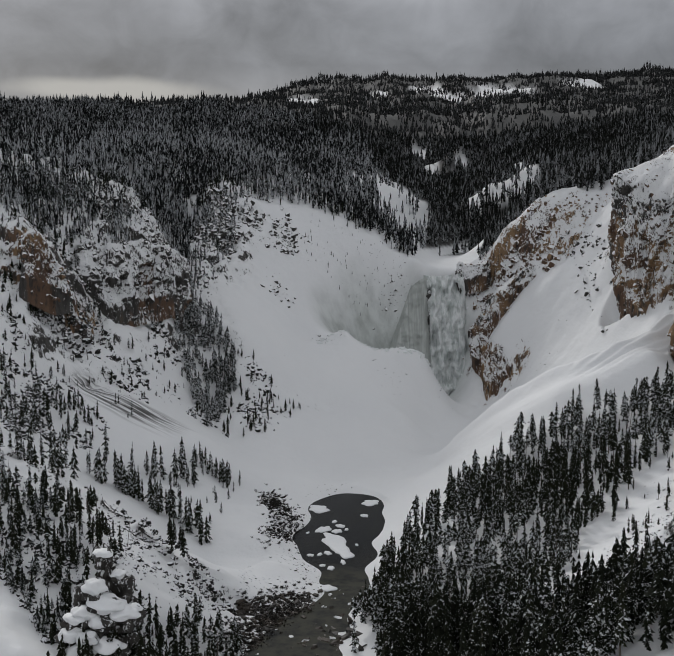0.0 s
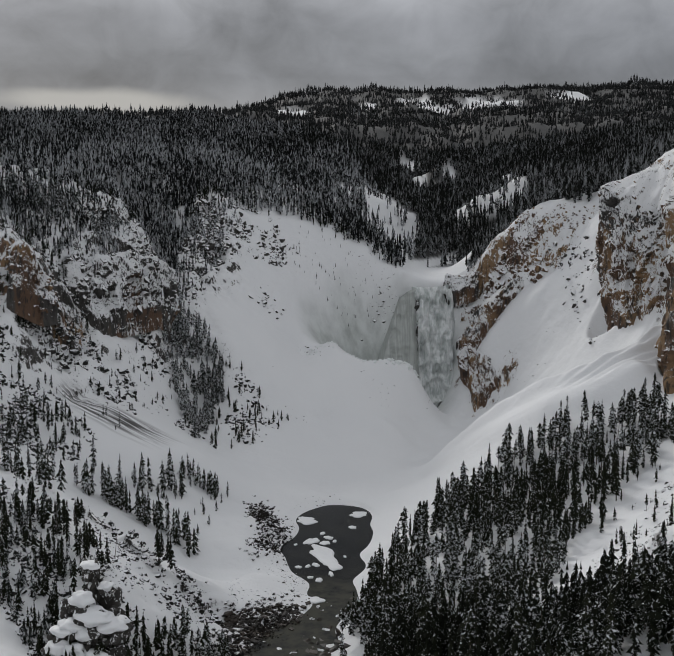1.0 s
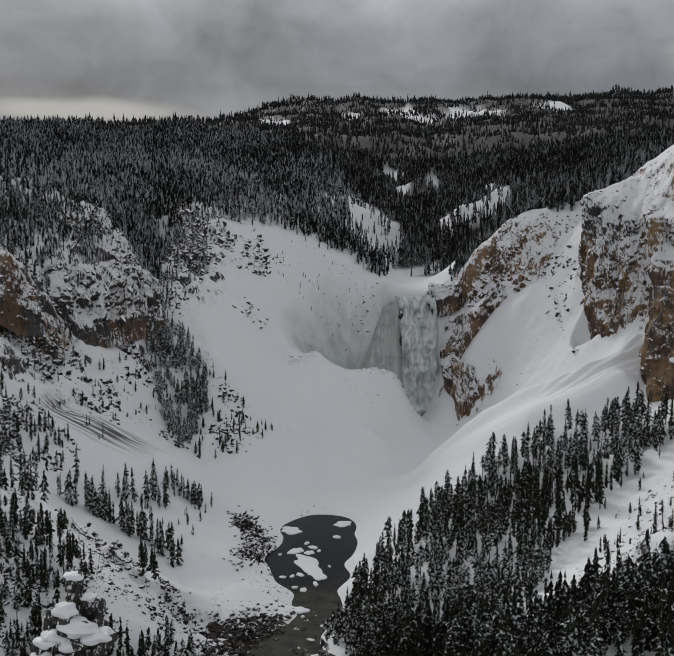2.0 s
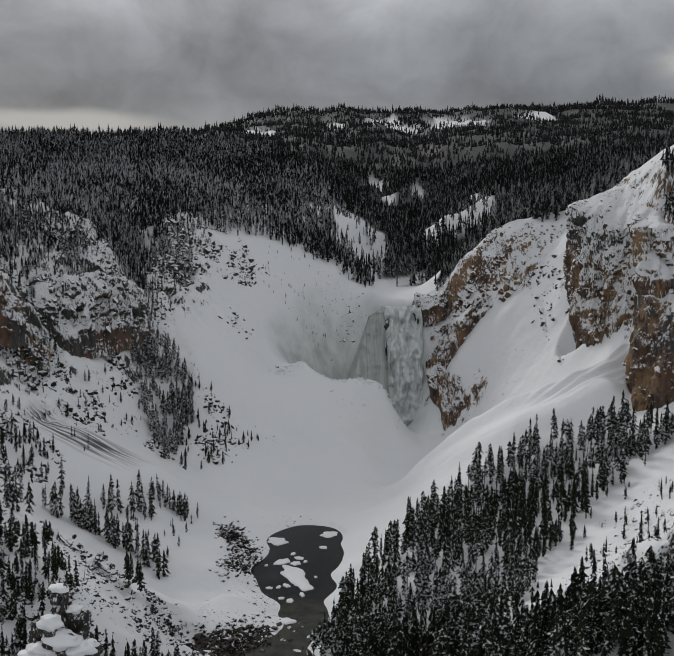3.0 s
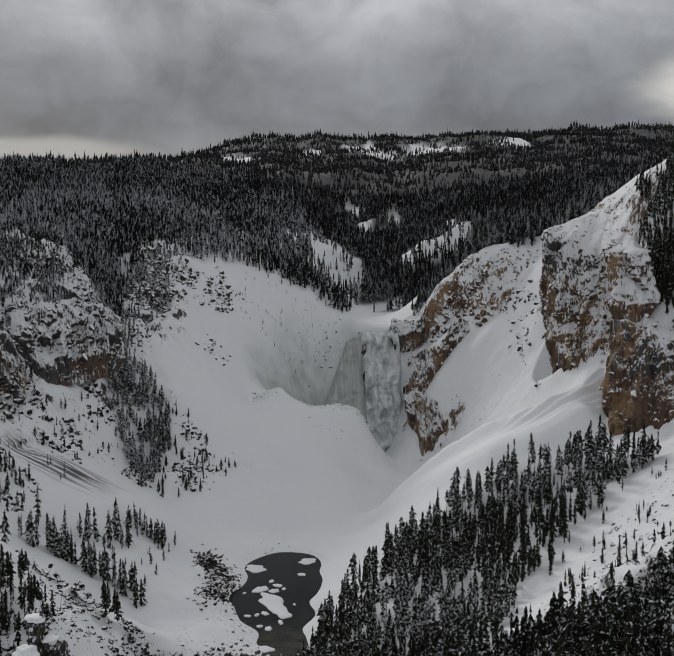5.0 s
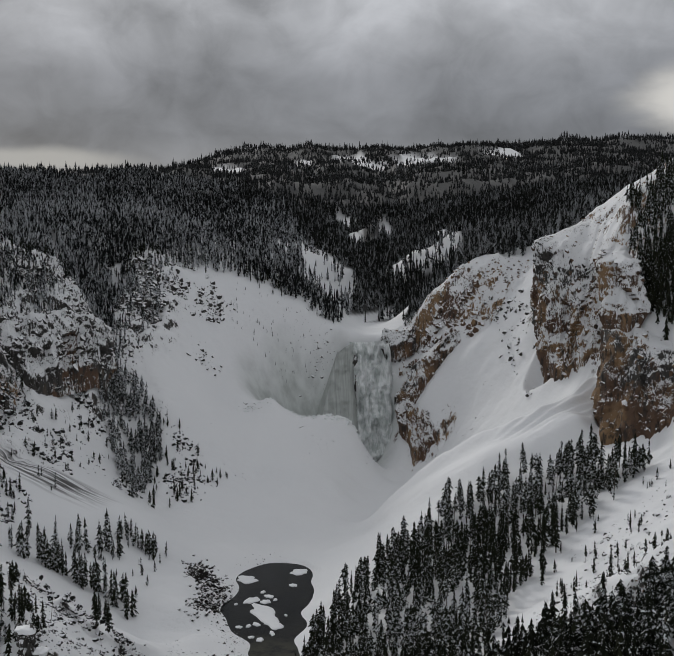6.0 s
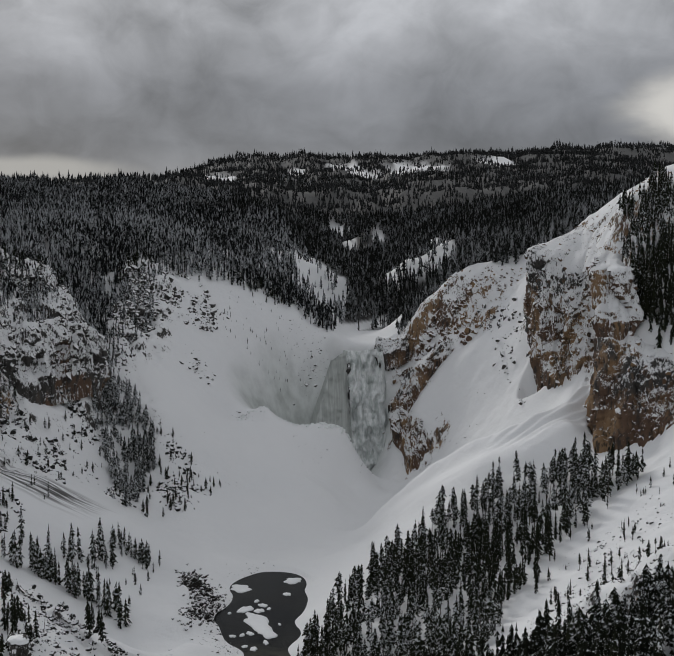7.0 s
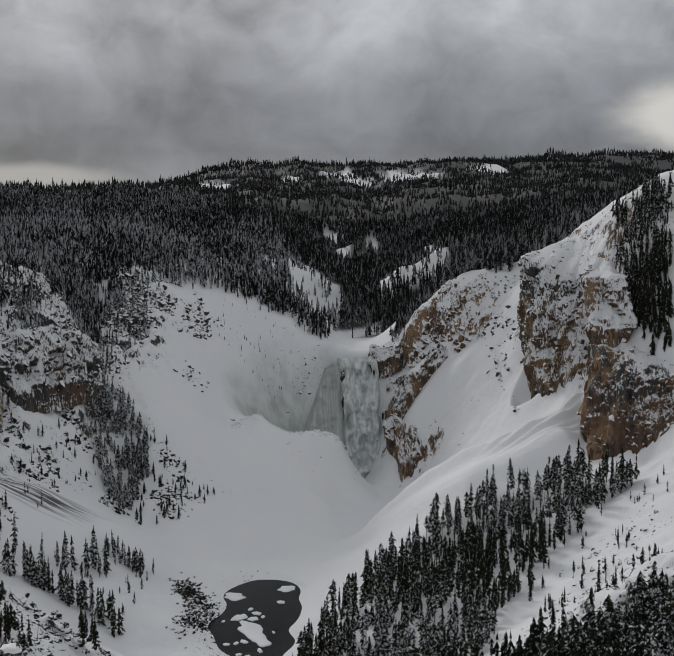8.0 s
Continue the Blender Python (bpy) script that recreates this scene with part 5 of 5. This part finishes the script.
cliff('broad orange-brown buttress with dark cracks and snowy ledges',
      [(209.8, 702.0, 115.6), (201.1, 665.0, 122.4), (209.5, 660.0, 122.2), (217.7, 655.0, 116.5), (225.2, 648.0, 113.4), (232.3, 642.0, 110.3), (242.9, 635.0, 108.4)],
      [(203.9, 690.0, 113.0), (190.1, 640.0, 115.4), (197.9, 632.0, 114.6), (206.3, 625.0, 108.2), (212.9, 617.0, 107.7), (219.7, 610.0, 105.0), (226.8, 600.0, 102.1)],
      [(193.2, 668.0, 69.6), (177.4, 606.0, 56.5), (182.7, 599.0, 61.3), (190.6, 592.0, 61.0), (197.4, 586.0, 62.6), (204.8, 584.0, 70.5), (216.7, 578.0, 82.0)],
      [(0.8, 1), (0.6, 1), (0.4, 1), (0.5, 1), (0.5, 0.9), (0.6, 0.9)], 380, 6, 3.6, snow=(0.1, -0.22, -0.7), blocks=200, largest=4.5)
cliff('dark snow-plastered crag below the wooded rim',
      [(-157.1, 759.0, 157.8), (-145.0, 766.0, 156.8), (-130.4, 771.0, 156.5), (-122.9, 771.0, 144.9), (-115.3, 769.0, 137.3), (-107.9, 766.0, 125.2), (-102.6, 764.0, 112.6), (-104.5, 792.0, 103.5)],
      [(-154.3, 745.0, 156.7), (-142.4, 752.0, 155.6), (-128.0, 757.0, 155.4), (-120.7, 757.0, 143.9), (-113.2, 755.0, 136.5), (-106.0, 752.0, 124.7), (-100.7, 750.0, 112.2), (-102.6, 778.0, 103.2)],
      [(-151.7, 738.0, 146.9), (-136.8, 737.0, 133.9), (-126.6, 735.0, 127.5), (-116.2, 735.0, 123.7), (-108.4, 735.0, 115.9), (-102.4, 738.0, 106.4), (-98.2, 742.0, 98.2), (-99.5, 770.0, 92.8)],
      [(0, 0), (0, 0.05), (0.1, 0.1), (0, 0)], 420, 5.0, 4.0, snow=(0.2, 0.1, 0.0), blocks=300, largest=4.5)
cliff('dark broken crag with an ochre scar at its foot',
      [(-151.1, 714.0, 122.1), (-147.1, 726.0, 124.8), (-136.1, 729.0, 120.5), (-126.8, 736.0, 123.6), (-115.9, 742.0, 124.6), (-104.9, 752.0, 121.4), (-100.5, 756.0, 110.4), (-101.1, 779.0, 100.4)],
      [(-148.2, 700.0, 121.7), (-144.3, 712.0, 124.3), (-133.5, 715.0, 120.1), (-124.4, 722.0, 123.1), (-113.8, 728.0, 124.1), (-103.0, 738.0, 121.0), (-98.6, 742.0, 110.1), (-99.3, 765.0, 100.2)],
      [(-146.5, 690.0, 103.8), (-138.5, 692.0, 91.2), (-130.8, 690.0, 80.3), (-121.3, 700.0, 84.1), (-110.6, 712.0, 85.1), (-100.8, 725.0, 86.9), (-96.5, 732.0, 84.0), (-97.8, 760.0, 79.8)],
      [(0, 0.1), (0.0, 0.1), (0, 0.45), (0.0, 0.75), (0, 0.55), (0.0, 0.4), (0, 0.1)], 460, 5.0, 4.5, snow=(0.2, 0.1, 0.0), blocks=420, largest=4.5)
cliff('red-brown rock rib standing out of the snow',
      [(-171.6, 652.0, 131.1), (-165.5, 656.0, 134.4), (-159.4, 659.0, 130.1), (-154.5, 662.0, 117.4), (-148.5, 666.0, 109.0)],
      [(-167.9, 638.0, 130.7), (-162.0, 642.0, 133.9), (-156.0, 645.0, 129.7), (-151.2, 648.0, 117.3), (-145.4, 652.0, 109.1)],
      [(-166.5, 630.0, 107.9), (-160.9, 630.0, 105.0), (-154.1, 634.0, 100.5), (-149.4, 636.0, 98.5), (-142.2, 642.0, 98.9)],
      [(0.4, 0.3), (0.75, 0.6), (0.75, 0.5), (0.5, 0.3), (0.1, 0.1)], 500, 5.0, 3.5, snow=(0.2, -0.1, -0.2), blocks=110, largest=3.5)
cliff('brown rock band running down the spur beside the falls',
      [(95.5, 854.0, 51.8), (99.5, 855.0, 57.9), (107.1, 857.0, 73.2), (116.0, 857.0, 85.0), (126.9, 857.0, 94.3), (140.4, 858.0, 99.9)],
      [(94.8, 848.0, 52.0), (98.8, 849.0, 58.1), (106.3, 851.0, 73.3), (115.2, 851.0, 85.0), (126.0, 851.0, 94.2), (139.4, 852.0, 99.7)],
      [(95.5, 842.0, 44.2), (100.7, 840.0, 49.5), (110.1, 840.0, 61.7), (119.6, 841.0, 74.5), (129.4, 844.0, 86.4), (141.6, 846.0, 94.8)],
      [(0.4, 0.4), (0.6, 0.7), (0.7, 0.6), (0.5, 0.7)], 540, 5.0, 3.0, blocks=90, largest=3)
cliff('brown rock nose jutting from the snow below the spur',
      [(94.9, 843.0, 49.0), (102.3, 839.0, 52.7), (109.2, 833.0, 48.1), (115.4, 827.0, 43.5), (121.6, 823.0, 35.1), (124.4, 827.0, 27.9)],
      [(94.4, 838.0, 49.1), (101.7, 834.0, 52.7), (108.6, 828.0, 48.2), (114.7, 822.0, 43.7), (120.9, 818.0, 35.3), (123.7, 822.0, 28.1)],
      [(95.1, 832.0, 40.8), (101.3, 822.0, 34.0), (103.9, 810.0, 20.5), (108.5, 806.0, 18.3), (118.6, 808.0, 23.0), (123.8, 816.0, 24.6)],
      [(0.5, 0.6), (0.6, 0.8), (0.6, 0.9), (0.6, 0.7)], 580, 4.0, 3.0, blocks=70, largest=3)
cliff('dark rock lip beside the brink of the falls',
      [(90.5, 892.0, 94.4), (91.8, 887.0, 99.2), (96.7, 886.0, 100.6), (105.4, 884.0, 99.5), (113.1, 886.0, 103.2)],
      [(89.9, 886.0, 94.2), (91.2, 881.0, 99.1), (96.1, 880.0, 100.4), (104.7, 878.0, 99.4), (112.4, 880.0, 103.0)],
      [(89.5, 880.0, 82.7), (90.8, 874.0, 82.6), (96.7, 872.0, 87.6), (104.6, 870.0, 89.4), (113.2, 872.0, 92.4)],
      [(0.2, 0.3), (0.3, 0.5), (0.4, 0.6)], 620, 4.0, 2.5, blocks=40, largest=2.5)
cliff('narrow dark wet rock rib beside the frozen curtain',
      [(66.2, 880.0, 88.0), (67.6, 879.0, 88.6), (69.0, 880.0, 88.6)],
      [(65.8, 872.0, 86.0), (67.4, 870.5, 87.0), (69.0, 872.0, 87.0)],
      [(65.6, 852.0, 38.0), (67.0, 849.0, 38.0), (68.6, 852.0, 38.0)],
      [(0, 0.1), (0.1, 0.1)], 680, 2.0, 0.6, 0.4, (0.0, -0.1, -0.1))
cliff('low brown rock ledge under a cornice of snow',
      [(122.5, 387.7857246309228, 52.4), (124.4, 381.8586957981386, 56.9), (126.3, 375.8009537765959, 60.3), (128.9, 370.9198013302215, 62.4), (132.2, 366.411309501242, 64.9), (138.7, 367.23597099973716, 66.2), (148.1, 373.2739404619262, 66.3)],
      [(119.1, 378.7857246309228, 53.6), (120.9, 372.8586957981386, 58.1), (122.8, 366.8009537765959, 61.4), (125.2, 361.9198013302215, 63.6), (128.4, 357.411309501242, 66.1), (134.8, 358.23597099973716, 67.4), (144.0, 364.2739404619262, 67.3)],
      [(117.3, 373.7857246309228, 51.9), (119.1, 367.8586957981386, 52.2), (121.0, 361.8009537765959, 53.1), (123.4, 356.9198013302215, 54.0), (126.5, 352.411309501242, 55.8), (132.9, 353.23597099973716, 57.0), (141.9, 359.2739404619262, 57.7)],
      [(0.3, 0.4), (0.5, 0.6), (0.4, 0.5)], 720, 3.0, 2.2, 0.5, (0.5, 0.0, -0.1), 60, 2.4)



# ---- the snow-capped rock tower ----
def blob(rng, squash=1.0, rough=0.12, rings=14, sides=22):
    """A rounded lump of unit radius, a little uneven."""
    v, f = [], []
    k = rng.uniform(0, 50)
    for i in range(rings + 1):
        th = math.pi * i / rings
        for j in range(sides):
            a = 6.283 * j / sides
            d = Vector((math.sin(th) * math.cos(a), math.sin(th) * math.sin(a), math.cos(th)))
            s = 1 + rough * 2 * noise.noise(d * 1.6 + Vector((k, 0, 0)))
            v.append((d.x * s, d.y * s, d.z * s * squash))
    for i in range(rings):
        for j in range(sides):
            n = (j + 1) % sides
            f.append((i * sides + j, (i + 1) * sides + j, (i + 1) * sides + n, i * sides + n))
    return np.array(v), np.array(f)


tower = tagged(new("rock_tower"), "stacked dark rock tower under thick rounded snow caps", "rock")
core = [(-72.0, 368.0, 22.0, 7.0, 13.0), (-67.0, 366.0, 17.0, 5.0, 9.0), (-79.0, 364.0, 15.0, 6.0, 10.0), (-71.8, 368.0, 38.0, 2.6, 5.0)]
for x, y, z, r, high in core:
    v, f = blob(rng, high / r, 0.75, 30, 40)
    me = mesh_of("rock", v * r + np.array((x, y, z)), f)
    me.materials.append(ROCK_FACE)
    new("rock", me).parent = tower
for x, y, z, r, flat in TOWER:
    v, f = blob(rng, 0.9, 0.6, 18, 26)
    me = mesh_of("rock", v * r * 1.02 + np.array((x, y + 0.5 * r, z - 0.75 * r)), f)
    me.materials.append(ROCK_FACE)
    new("rock", me).parent = tower
    v, f = blob(rng, flat, 0.19, 18, 28)
    me = mesh_of("snow_cap", v * r * np.array((1.15, 1.1, 1.0)) + np.array((x, y, z)), f)
    me.materials.append(SNOW)
    new("snow_cap", me).parent = tower
